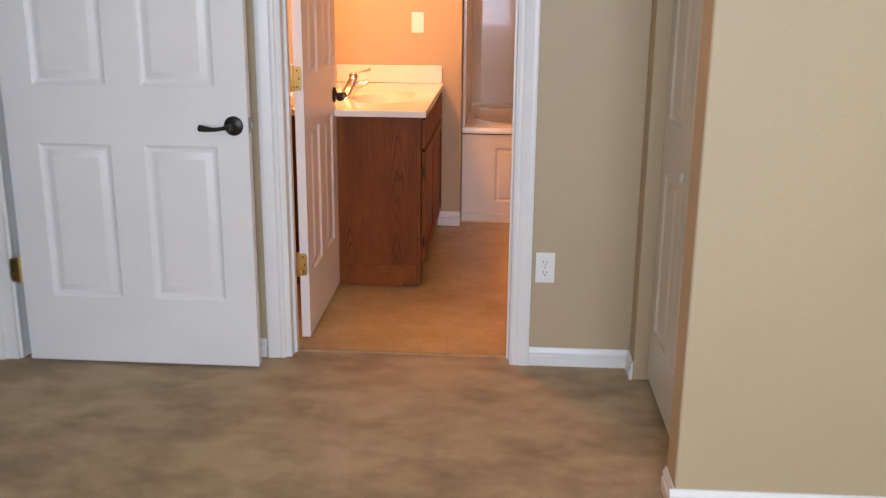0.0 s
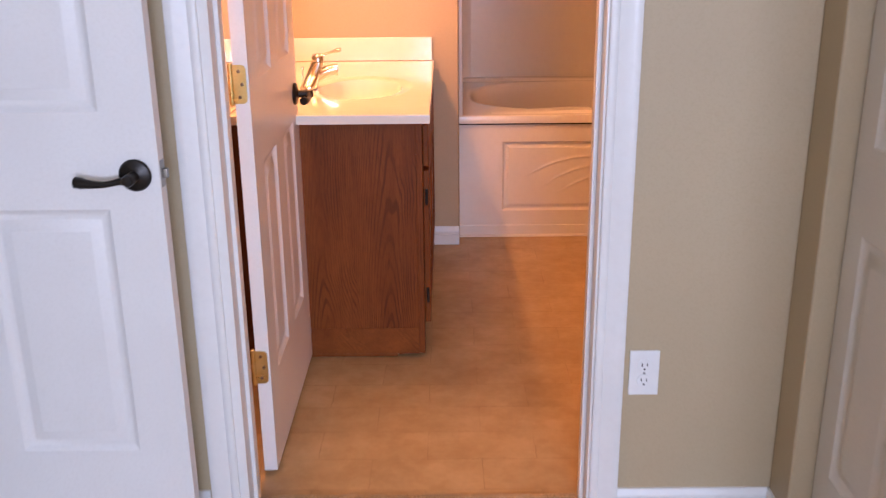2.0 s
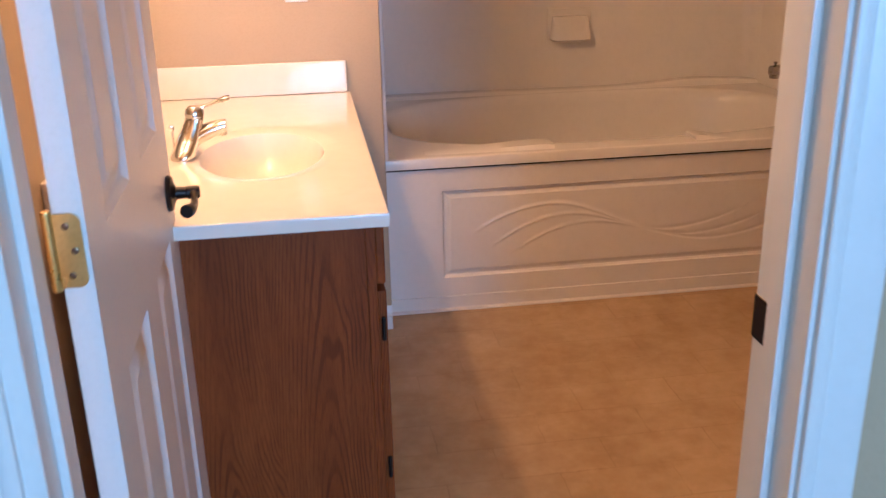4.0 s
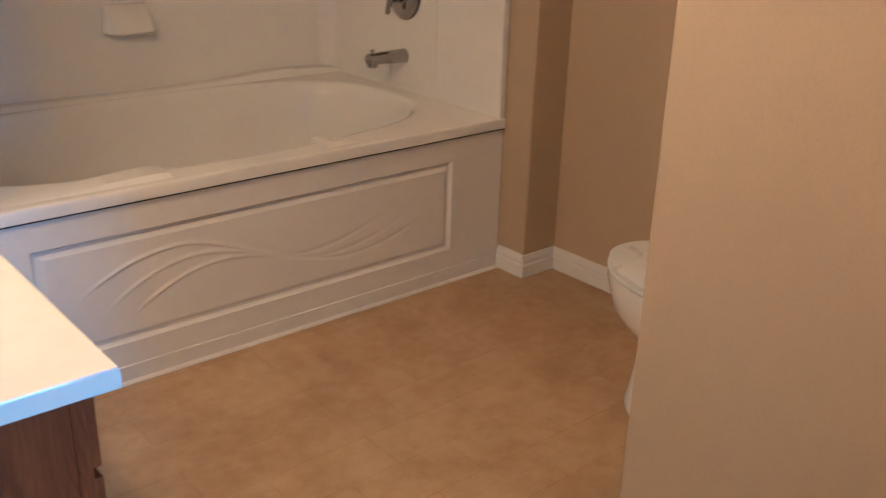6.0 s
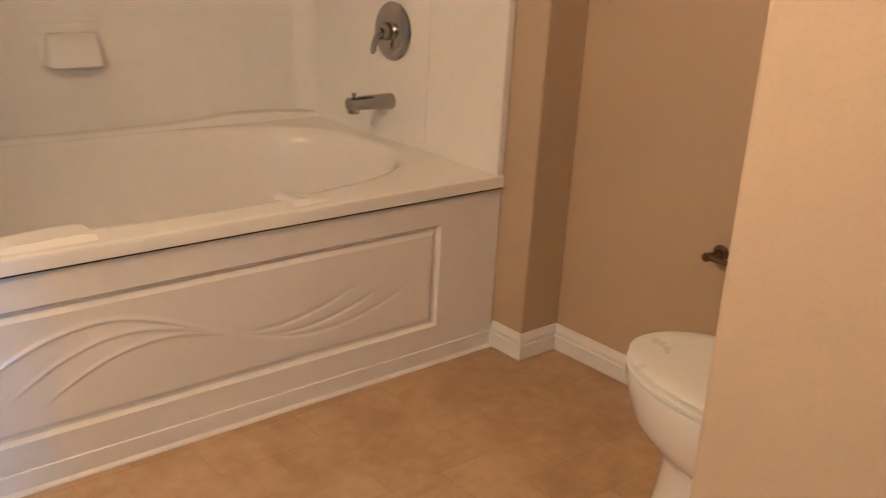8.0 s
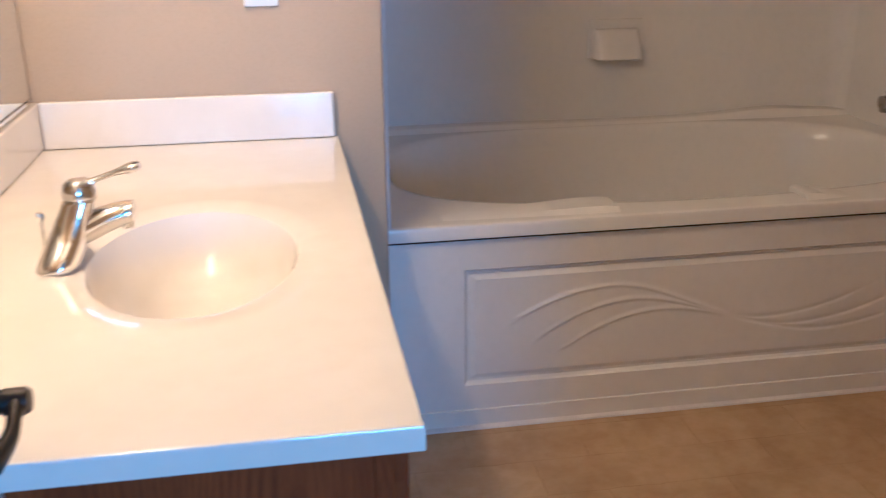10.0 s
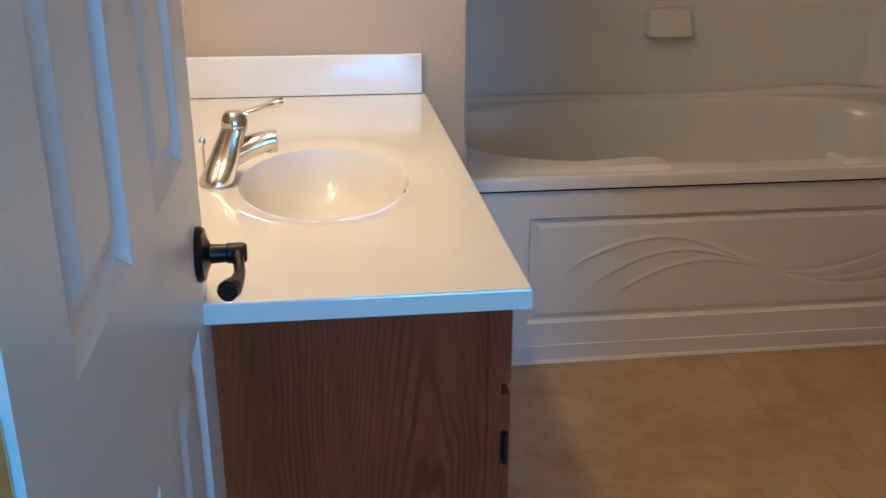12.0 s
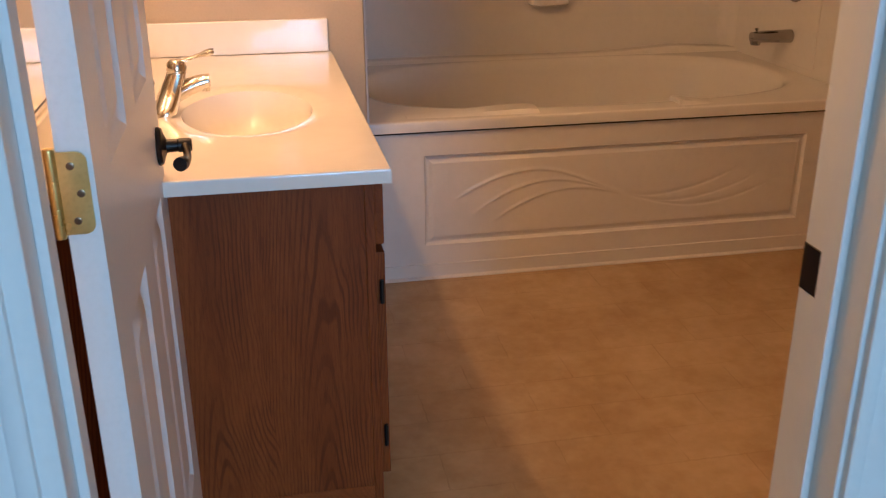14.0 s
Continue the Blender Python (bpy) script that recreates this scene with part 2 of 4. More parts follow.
def solid(name, bm, mat, label="", category="", kind="", smooth=True):
    """A top-level single mesh, its origin at the middle of its base."""
    xs = [v.co.copy() for v in bm.verts]
    o = Vector((sum(v.x for v in xs) / len(xs), sum(v.y for v in xs) / len(xs), min(v.z for v in xs)))
    bm.transform(Matrix.Translation(-o))
    ob = even(new(name, finish(name, bm, mat, smooth)))
    ob.location = o
    PLACED[ob] = Matrix.Translation(o)
    return tagged(ob, label, category, "", kind)


def box(x0, x1, y0, y1, z0, z1, bev=0.0, seg=2, bm=None):
    out = bmesh.new()
    bmesh.ops.create_cube(out, size=1.0)
    for v in out.verts:
        v.co = Vector((x0 if v.co.x < 0 else x1, y0 if v.co.y < 0 else y1, z0 if v.co.z < 0 else z1))
    if bev:
        bmesh.ops.bevel(out, geom=out.edges[:], offset=bev, segments=seg, affect="EDGES", profile=0.5)
    return join(bm, out)


def join(bm, other):
    if bm is None:
        return other
    me = bpy.data.meshes.new("tmp")
    other.to_mesh(me)
    other.free()
    bm.from_mesh(me)
    bpy.data.meshes.remove(me)
    return bm


def rings(loops, close=True, cap0=False, cap1=False):
    """A skin over loops of points, each loop closed."""
    bm = bmesh.new()
    vs = [[bm.verts.new(p) for p in lp] for lp in loops]
    k = len(vs[0])
    for a, b in zip(vs, vs[1:]):
        for i in range(k if close else k - 1):
            j = (i + 1) % k
            bm.faces.new((a[i], a[j], b[j], b[i]))
    if cap0:
        bm.faces.new(vs[0])
    if cap1:
        bm.faces.new(vs[-1])
    return bm


def lathe(profile, origin, axis="z", n=32):
    """A turned shape: profile of (radius, height) along an axis from origin."""
    loops = []
    for r, h in profile:
        lp = []
        for i in range(n):
            a = 2 * math.pi * i / n
            u, v = r * math.cos(a), r * math.sin(a)
            lp.append(Vector({"z": (u, v, h), "x": (h, u, v), "y": (u, h, v)}[axis]) + Vector(origin))
        loops.append(lp)
    return rings(loops, cap0=True, cap1=True)


def tube(points, radii, n=14, flat=1.0):
    """A bent bar along points, with a radius at each; flat squashes it upright."""
    pts = [Vector(p) for p in points]
    loops = []
    for i, p in enumerate(pts):
        d = (pts[min(i + 1, len(pts) - 1)] - pts[max(i - 1, 0)]).normalized()
        up = Vector((0, 0, 1)) if abs(d.z) < 0.9 else Vector((0, 1, 0))
        s = d.cross(up).normalized()
        u = s.cross(d).normalized()
        r = radii[i] if isinstance(radii, (list, tuple)) else radii
        loops.append([p + r * (math.cos(a) * s + flat * math.sin(a) * u) for a in (2 * math.pi * k / n for k in range(n))])
    return rings(loops, cap0=True, cap1=True)


def spline(ctrl, n):
    """Catmull-Rom through control points, n steps a span."""
    c = [Vector(p) for p in ctrl]
    c = [2 * c[0] - c[1]] + c + [2 * c[-1] - c[-2]]
    out = []
    for i in range(1, len(c) - 2):
        for k in range(n):
            t = k / n
            a, b, d, e = c[i - 1], c[i], c[i + 1], c[i + 2]
            out.append(0.5 * ((2 * b) + (d - a) * t + (2 * a - 5 * b + 4 * d - e) * t * t + (3 * b - a - 3 * d + e) * t ** 3))
    return out + [c[-2]]


def strip(profile, p0, p1, out, up):
    """A moulding: profile points (along up, along out) swept from p0 to p1."""
    p0, p1, out, up = Vector(p0), Vector(p1), Vector(out), Vector(up)
    return rings([[p + up * a + out * b for a, b in profile] for p in (p0, p1)], cap0=True, cap1=True)


def base_profile(h, th):
    return [(0, 0), (0, th), (h * 0.55, th), (h * 0.58, th * 0.62), (h * 0.64, th * 0.60), (h * 0.70, th * 0.85), (h * 0.80, th * 0.80), (h * 0.90, th * 0.42), (h, th * 0.35), (h, 0)]


CASING_PROFILE = [(0, 0), (0, 0.010), (0.006, 0.013), (0.016, 0.012), (0.020, 0.009), (0.030, 0.012), (0.048, 0.016), (0.060, 0.017), (0.067, 0.014), (0.067, 0)]


def baseboard(p0, p1, out, h=0.075, th=0.013):
    return solid("baseboard", strip(base_profile(h, th), p0, p1, out, (0, 0, 1)), TRIM, "white painted wooden baseboard along a beige wall", "baseboard", "structure")


def wall(name, x0, x1, y0, y1, z0=0.0, z1=2.44, bev=0.0):
    return solid(name, box(x0, x1, y0, y1, z0, z1, bev, 3), WALL, "beige painted drywall with light orange-peel texture", "wall", "structure")


def poly_wall(name, pts, r=0.012):
    """A wall of several straight runs in one piece, its plan given corner by corner; upright edges softly rounded."""
    bm = bmesh.new()
    lo = [bm.verts.new((x, y, 0.0)) for x, y in pts]
    hi = [bm.verts.new((x, y, 2.44)) for x, y in pts]
    bm.faces.new(lo)
    bm.faces.new(hi)
    k = len(pts)
    for i in range(k):
        bm.faces.new((lo[i], lo[(i + 1) % k], hi[(i + 1) % k], hi[i]))
    up = [ed for ed in bm.edges if abs(ed.verts[0].co.z - ed.verts[1].co.z) > 1]
    bmesh.ops.bevel(bm, geom=up, offset=r, segments=3, affect="EDGES", profile=0.5)
    return solid(name, bm, WALL, "beige painted drywall with light orange-peel texture", "wall", "structure")


# ---- setting: bedroom ----
H = 2.44
solid("floor_bedroom", box(-2.3, 3.1, -5.3, 0.07, -0.1, 0.0), CARPET, "tan cut-pile carpet with mottled darker patches", "carpet", "structure", smooth=False)
solid("floor_bathroom", box(-0.29, 2.72, 0.07, 3.46, -0.1, -0.003), VINYL, "tan mottled sheet vinyl floor", "floor", "structure", smooth=False)
solid("ceiling", box(-2.3, 3.1, -5.3, 3.46, H, H + 0.1), CEIL, "white textured ceiling", "ceiling", "structure")
wall("wall_bath_door_west", -1.12, -0.010, 0.0, 0.12)
wall("wall_bath_door_east", 0.875, 2.75, 0.0, 0.12)
wall("wall_bath_door_header", -0.010, 0.875, 0.0, 0.12, 2.06)
wall("wall_closet_return", 1.303, 1.42, -0.122, -0.002, 0, H, 0.006)
wall("wall_closet_header", 1.303, 1.42, -0.89, -0.122, 2.06)
wall("wall_closet_side", 1.298, 3.0, -1.02, -0.89, 0, H, 0.008)
wall("wall_closet_back", 1.97, 2.07, -0.89, -0.002)
wall("wall_bedroom_east", 3.0, 3.1, -5.2, -1.02)
wall("wall_bedroom_west_near", -1.12, -1.0, -5.2, -1.00)
wall("wall_bedroom_west_far", -1.12, -1.0, -0.095, -0.002)
wall("wall_bedroom_west_header", -1.12, -1.0, -1.00, -0.095, 2.06)
wall("wall_hall_end", -2.3, -1.12, 0.0, 0.12)
wall("wall_hall_west", -2.3, -2.2, -1.6, 0.0)
wall("wall_hall_near", -2.2, -1.12, -1.6, -1.5)
wall("wall_window_west", -1.12, 0.20, -5.3, -5.18)
wall("wall_window_east", 2.0, 3.1, -5.3, -5.18)
wall("wall_window_sill", 0.20, 2.0, -5.3, -5.18, 0, 0.75)
wall("wall_window_header", 0.20, 2.0, -5.3, -5.18, 2.15)

# ---- setting: bathroom ----
wall("wall_vanity", -0.29, -0.17, 0.12, 3.46)
poly_wall("wall_vanity_end", [(-0.17, 2.13), (0.57, 2.13), (0.57, 3.46), (0.45, 3.46), (0.45, 2.25), (-0.17, 2.25)], 0.006)
wall("wall_tub_back", 0.57, 2.437, 3.34, 3.46)
wall("wall_tub_east", 2.437, 2.72, 2.114, 3.46, 0, H, 0.006)
wall("wall_toilet_east", 2.597, 2.72, 0.70, 2.112)
poly_wall("wall_toilet_back", [(1.343, 0.12), (1.463, 0.12), (1.463, 0.58), (2.72, 0.58), (2.72, 0.70), (1.463, 0.70), (1.463, 0.775), (1.343, 0.775)])

# rolled carpet edge at the doorway
NE = 60
loops = []
for i in range(NE + 1):
    x = 0.027 + 0.827 * i / NE
    w = 0.010 + 0.006 * noise.noise(Vector((x * 21, 0.3, 0)))
    hh = 0.006 + 0.003 * noise.noise(Vector((x * 33, 4.0, 0)))
    loops.append([Vector((x, 0.055, -0.004)), Vector((x, 0.057, hh * 0.8)), Vector((x, 0.070, hh)), Vector((x, 0.072 + w * 0.7, hh * 0.5)), Vector((x, 0.072 + w, -0.004))])
solid("carpet_trim", rings(loops, cap0=True, cap1=True), CARPET, "turned-under tan carpet edge in the doorway", "carpet edge", "structure")

# baseboards
baseboard((0.929, 0, 0), (1.303, 0, 0), (0, -1, 0), 0.07)
baseboard((1.303, 0, 0), (1.303, -0.119, 0), (-1, 0, 0), 0.07)
baseboard((1.298, -0.895, 0), (1.298, -1.0199, 0), (-1, 0, 0), 0.07)
baseboard((1.285, -1.02, 0), (3.0, -1.02, 0), (0, -1, 0), 0.07)
baseboard((-1.0, 0, 0), (-0.07, 0, 0), (0, -1, 0), 0.07)
baseboard((-0.999, -5.18, 0), (-0.999, -1.07, 0), (1, 0, 0), 0.07)
baseboard((2.999, -5.18, 0), (2.999, -1.02, 0), (-1, 0, 0), 0.07)
baseboard((-1.0, -5.18, 0), (3.0, -5.18, 0), (0, 1, 0), 0.07)
baseboard((0.44, 2.13, 0), (0.57, 2.13, 0), (0, -1, 0), 0.085)
baseboard((2.437, 2.245, 0), (2.437, 2.1141, 0), (-1, 0, 0), 0.085)
baseboard((2.424, 2.114, 0), (2.597, 2.114, 0), (0, -1, 0), 0.085)
baseboard((2.597, 2.114, 0), (2.597, 0.70, 0), (-1, 0, 0), 0.085)
baseboard((1.463, 0.70, 0), (2.597, 0.70, 0), (0, 1, 0), 0.085)
baseboard((1.463, 0.70, 0), (1.463, 0.775, 0), (1, 0, 0), 0.085)
baseboard((1.330, 0.775, 0), (1.476, 0.775, 0), (0, 1, 0), 0.085)
baseboard((1.343, 0.12, 0), (1.343, 0.7751, 0), (-1, 0, 0), 0.085)
baseboard((0.929, 0.12, 0), (1.343, 0.12, 0), (0, 1, 0), 0.085)


def door_frame(name, x0, x1, y0, y1, ztop, reveal):
    """Jambs, stops and casings for an opening in a wall that runs along x; reveal is how far each jamb stands past its casing."""
    f = thing(name, ((x0 + x1) / 2, (y0 + y1) / 2, 0), "white painted wooden door frame with moulded casing", "door frame")
    tagged(f, kind="structure")
    a, b = x0 + reveal[0], x1 - reveal[1]
    part("jamb", box(x0 - 0.012, a, y0 - 0.003, y1 + 0.003, 0, ztop, 0.001, 1), TRIM, f)
    part("jamb", box(b, x1 + 0.012, y0 - 0.003, y1 + 0.003, 0, ztop, 0.001, 1), TRIM, f)
    part("head_jamb", box(x0 - 0.012, x1 + 0.012, y0 - 0.003, y1 + 0.003, ztop, ztop + 0.018, 0.001, 1), TRIM, f)
    part("door_stop", box(a, a + 0.011, y0 + 0.042, y0 + 0.076, 0, ztop, 0.002), TRIM, f)
    part("door_stop", box(b - 0.011, b, y0 + 0.042, y0 + 0.076, 0, ztop, 0.002), TRIM, f)
    part("door_stop", box(a + 0.011, b - 0.011, y0 + 0.042, y0 + 0.076, ztop - 0.011, ztop, 0.002), TRIM, f)
    for yy, s in ((y0 - 0.003, -1), (y1 + 0.003, 1)):
        part("casing", strip(CASING_PROFILE, (x0, yy, 0), (x0, yy, ztop + 0.07), (0, s, 0), (-1, 0, 0)), TRIM, f)
        part("casing", strip(CASING_PROFILE, (x1, yy, 0), (x1, yy, ztop + 0.07), (0, s, 0), (1, 0, 0)), TRIM, f)
        part("head_casing", strip(CASING_PROFILE, (x0, yy, ztop), (x1, yy, ztop), (0, s, 0), (0, 0, 1)), TRIM, f)
    return f


bath_frame = door_frame("door_frame_1", 0.004, 0.861, 0.0, 0.12, 2.045, (0.022, 0.006))
# strike plate on the latch jamb
part("strike_plate", box(0.8525, 0.8545, 0.078, 0.1225, 0.884, 0.942, 0.0008, 1), BRONZE, bath_frame, "black bronze strike plate")

# frame of the doorway in the west wall, its hinge jamb facing the room
hall_frame = tagged(thing("door_frame_2", (-1.06, -0.5, 0), "white painted wooden door frame of the hall doorway", "door frame"), kind="structure")
part("jamb", box(-1.123, -0.997, -0.113, -0.095, 0, 2.045, 0.001, 1), TRIM, hall_frame)
part("jamb", box(-1.123, -0.997, -1.00, -0.982, 0, 2.045, 0.001, 1), TRIM, hall_frame)
part("head_jamb", box(-1.123, -0.997, -0.982, -0.113, 2.045, 2.063, 0.001, 1), TRIM, hall_frame)
part("door_stop", box(-1.080, -1.045, -0.124, -0.113, 0, 2.045, 0.002), TRIM, hall_frame)
part("casing", strip(CASING_PROFILE, (-0.997, -0.100, 0), (-0.997, -0.100, 2.11), (1, 0, 0), (0, 1, 0)), TRIM, hall_frame)
part("casing", strip(CASING_PROFILE, (-0.997, -0.988, 0), (-0.997, -0.988, 2.11), (1, 0, 0), (0, -1, 0)), TRIM, hall_frame)


# ---- doors ----
def panel_face(bm, w, h, y, s, cells, drop=0.010):
    """One face of a moulded door in local x, z at y, facing s: flat with sunk mouldings round the given cells."""
    xs = sorted({0.0, w, *[c[0] for c in cells], *[c[1] for c in cells]})
    zs = sorted({0.0, h, *[c[2] for c in cells], *[c[3] for c in cells]})

    def quad(a, b, c, d):
        bm.faces.new([bm.verts.new(p) for p in (a, b, c, d)])

    for i in range(len(xs) - 1):
        for j in range(len(zs) - 1):
            cx, cz = (xs[i] + xs[i + 1]) / 2, (zs[j] + zs[j + 1]) / 2
            if not any(c[0] < cx < c[1] and c[2] < cz < c[3] for c in cells):
                quad((xs[i], y, zs[j]), (xs[i + 1], y, zs[j]), (xs[i + 1], y, zs[j + 1]), (xs[i], y, zs[j + 1]))
    for x0, x1, z0, z1 in cells:
        lv = [(0.0, 0.0), (0.007, 0.55), (0.016, 1.0), (0.024, 1.0)]
        lp = [[(x0 + a, y - s * drop * d, z0 + a), (x1 - a, y - s * drop * d, z0 + a), (x1 - a, y - s * drop * d, z1 - a), (x0 + a, y - s * drop * d, z1 - a)] for a, d in lv]
        for a, b in zip(lp, lp[1:]):
            for k in range(4):
                quad(a[k], a[(k + 1) % 4], b[(k + 1) % 4], b[k])


def field(x0, x1, z0, z1, y, s, drop=0.010):
    """The raised field inside a moulding."""
    lv = [(0.024, 1.0), (0.046, 0.22), (0.050, 0.15)]
    lp = [[(x0 + a, y - s * drop * d, z0 + a), (x1 - a, y - s * drop * d, z0 + a), (x1 - a, y - s * drop * d, z1 - a), (x0 + a, y - s * drop * d, z1 - a)] for a, d in lv]
    return rings(lp, cap1=True)


def door_leaf(d, w, h, th, cells, mat, z0=0.012):
    """Leaf in local metres: x from the hinge, y across, both faces moulded."""
    bm = bmesh.new()
    panel_face(bm, w, h, 0.0, -1, cells)
    panel_face(bm, w, h, th, 1, cells)
    for a, b in (((0, 0), (w, 0)), ((w, 0), (w, h)), ((w, h), (0, h)), ((0, h), (0, 0))):
        bm.faces.new([bm.verts.new(p) for p in ((a[0], 0, a[1]), (b[0], 0, b[1]), (b[0], th, b[1]), (a[0], th, a[1]))])
    bmesh.ops.remove_doubles(bm, verts=bm.verts[:], dist=0.0001)
    bm.transform(Matrix.Translation((0, 0, z0)))
    leaf = part("leaf", bm, mat, d, local=True)
    for c in cells:
        for y, s in ((0.0, -1), (th, 1)):
            f = field(*c, y, s)
            f.transform(Matrix.Translation((0, 0, z0)))
            part("panel", f, mat, leaf, local=True)
    return leaf


def six_cells(w):
    a, b, c, d = 0.112, w / 2 - 0.060, w / 2 + 0.060, w - 0.112
    out = []
    for z0, z1 in ((0.250, 0.818), (1.022, 1.60), (1.70, 1.925)):
        out += [(a, b, z0, z1), (c, d, z0, z1)]
    return out


def lever_set(d, x, z, y, s, way):
    """Rose and lever on one face: s is the way out of the face, way the way the lever points along x."""
    rose = lathe([(0.0005, 0.0), (0.033, 0.0), (0.034, 0.004), (0.031, 0.009), (0.020, 0.012), (0.012, 0.016), (0.011, 0.034), (0.0125, 0.036), (0.0125, 0.054), (0.010, 0.058), (0.0005, 0.059)], (0, 0, 0), "y", 36)
    if s < 0:
        rose.transform(Matrix.Diagonal((1, -1, 1, 1)))
    rose.transform(Matrix.Translation((x, y, z)))
    lev = part("lever_handle", rose, BRONZE, d, "black bronze round rose", local=True)
    pts = spline([(x, y + s * 0.047, z), (x + way * 0.02, y + s * 0.049, z - 0.002), (x + way * 0.05, y + s * 0.052, z - 0.007), (x + way * 0.085, y + s * 0.049, z - 0.006), (x + way * 0.108, y + s * 0.043, z - 0.004)], 5)
    k = len(pts)
    rad = [0.0105 - 0.004 * math.sin(math.pi * min(1, i / k * 1.35)) + (0.0015 if i / k > 0.8 else 0) for i in range(k)]
    part("lever", tube(pts, rad, 12), BRONZE, lev, "black bronze lever arm", local=True)


def leaf_plate(u0, u1, z0, z1, c, th, along, r=0.011):
    """A hinge leaf: a thin plate rounded at its two outer corners (towards u1), facing x or y at c."""
    k = 1 if u1 > u0 else -1
    pts = [(u0, z0), (u1 - k * r, z0)]
    pts += [(u1 - k * r + k * r * math.sin(a), z0 + r - r * math.cos(a)) for a in (math.pi / 2 * i / 6 for i in range(1, 7))]
    pts += [(u1 - k * r + k * r * math.cos(a), z1 - r + r * math.sin(a)) for a in (math.pi / 2 * i / 6 for i in range(0, 7))]
    pts += [(u0, z1)]
    return rings([[Vector((c + q, u, z)) if along == "y" else Vector((u, c + q, z)) for u, z in pts] for q in (-th, th)], cap0=True, cap1=True)


def hinge(d, x, y, z, sy, along):
    """A butt hinge with its knuckle at x, y and a rounded leaf with three screws."""
    hg = part("hinge", lathe([(0.0005, -0.049), (0.0050, -0.049), (0.0062, -0.046), (0.0062, -0.016), (0.0055, -0.015), (0.0062, -0.014), (0.0062, 0.014), (0.0055, 0.015), (0.0062, 0.016), (0.0062, 0.046), (0.0050, 0.049), (0.0005, 0.049)], (x, y, z), "z", 16), BRASS, d, "brass butt hinge", local=True)
    start = y if along == "y" else x
    plate = leaf_plate(start, start + sy * 0.036, z - 0.045, z + 0.045, x if along == "y" else y, 0.0012, along)
    part("hinge_leaf", plate, BRASS, hg, local=True)
    for dz in (-0.030, 0.0, 0.030):
        off = 0.019 if dz else 0.026
        c = (x, y + sy * off, z + dz) if along == "y" else (x + sy * off, y, z + dz)
        ax = "x" if along == "y" else "y"
        part("screw", lathe([(0.0005, -0.0019), (0.0030, -0.0021), (0.0042, -0.0017), (0.0042, 0.0017), (0.0030, 0.0021), (0.0005, 0.0019)], c, ax, 14), AGED, hg, local=True)
    return hg


# bathroom door, open a little past square; local x runs from the hinge, y towards the wall
bd = tagged(thing("door_1", (0.061, 0.185, 0.0), "white six-panel bathroom door standing open beside the vanity", "door", turn=90.4), kind="structure")
W1 = 0.727
door_leaf(bd, W1, 2.02, 0.035, six_cells(W1), WHITE)
lever_set(bd, W1 - 0.062, 0.906, 0.0, -1, -1)
lever_set(bd, W1 - 0.062, 0.906, 0.035, 1, -1)
for z in (0.315, 1.038, 1.80):
    hinge(bd, -0.003, 0.041, z, -1, "y")
part("latch_plate", box(W1, W1 + 0.0015, 0.006, 0.029, 0.878, 0.934), STEEL, bd, "steel latch plate", local=True)

# hall door, swung back flat along the wall beside the bathroom doorway
hd = tagged(thing("door_2", (-0.938, -0.128, 0.0), "white six-panel door folded back against the wall", "door", turn=-0.6), kind="structure")
W2 = 0.870
door_leaf(hd, W2, 2.02, 0.035, six_cells(W2), WHITE)
lever_set(hd, W2 - 0.050, 0.904, 0.0, -1, -1)
lever_set(hd, W2 - 0.050, 0.904, 0.035, 1, -1)
for z in (0.358, 1.10, 1.80):
    hinge(hd, -0.006, -0.004, z, -1, "x")
lp = part("latch_plate", box(W2, W2 + 0.0015, 0.006, 0.029, 0.876, 0.932), STEEL, hd, "steel latch plate", local=True)
part("latch_bolt", box(W2 + 0.0015, W2 + 0.012, 0.011, 0.024, 0.894, 0.914, 0.002), STEEL, lp, local=True)

# ---- closet bifold door ----
bf = tagged(thing("bifold_door", (1.355, -0.125, 0.0), "cream painted two-leaf moulded bifold closet door, shut", "door", turn=-90), kind="structure")
for k in range(2):
    x0 = 0.003 + k * 0.380
    bm = bmesh.new()
    cells = [(0.075, 0.302, 0.20, 0.76), (0.075, 0.302, 0.94, 1.86)]
    panel_face(bm, 0.376, 2.0, 0.0, -1, cells, 0.009)
    for a, b in (((0, 0), (0.376, 0)), ((0.376, 0), (0.376, 2.0)), ((0.376, 2.0), (0, 2.0)), ((0, 2.0), (0, 0))):
        bm.faces.new([bm.verts.new(p) for p in ((a[0], 0, a[1]), (b[0], 0, b[1]), (b[0], 0.03, b[1]), (a[0], 0.03, a[1]))])
    bmesh.ops.remove_doubles(bm, verts=bm.verts[:], dist=0.0001)
    bm.transform(Matrix.Translation((x0, 0, 0.02)))
    lf = part("leaf", bm, BIFOLD, bf, local=True)
    for c in cells:
        f = field(*c, 0.0, -1, 0.009)
        f.transform(Matrix.Translation((x0, 0, 0.02)))
        part("panel", f, BIFOLD, lf, local=True)
kb = lathe([(0.0005, 0.0), (0.010, 0.0), (0.008, -0.010), (0.009, -0.014), (0.016, -0.020), (0.017, -0.026), (0.011, -0.031), (0.0005, -0.032)], (0.49, 0, 0.845), "y", 24)
part("knob", kb, BIFOLD, bf, "cream painted round knob", local=True)
part("track", box(0, 0.762, 0.002, 0.03, 2.022, 2.058), TRIM, bf, "white top track", local=True)


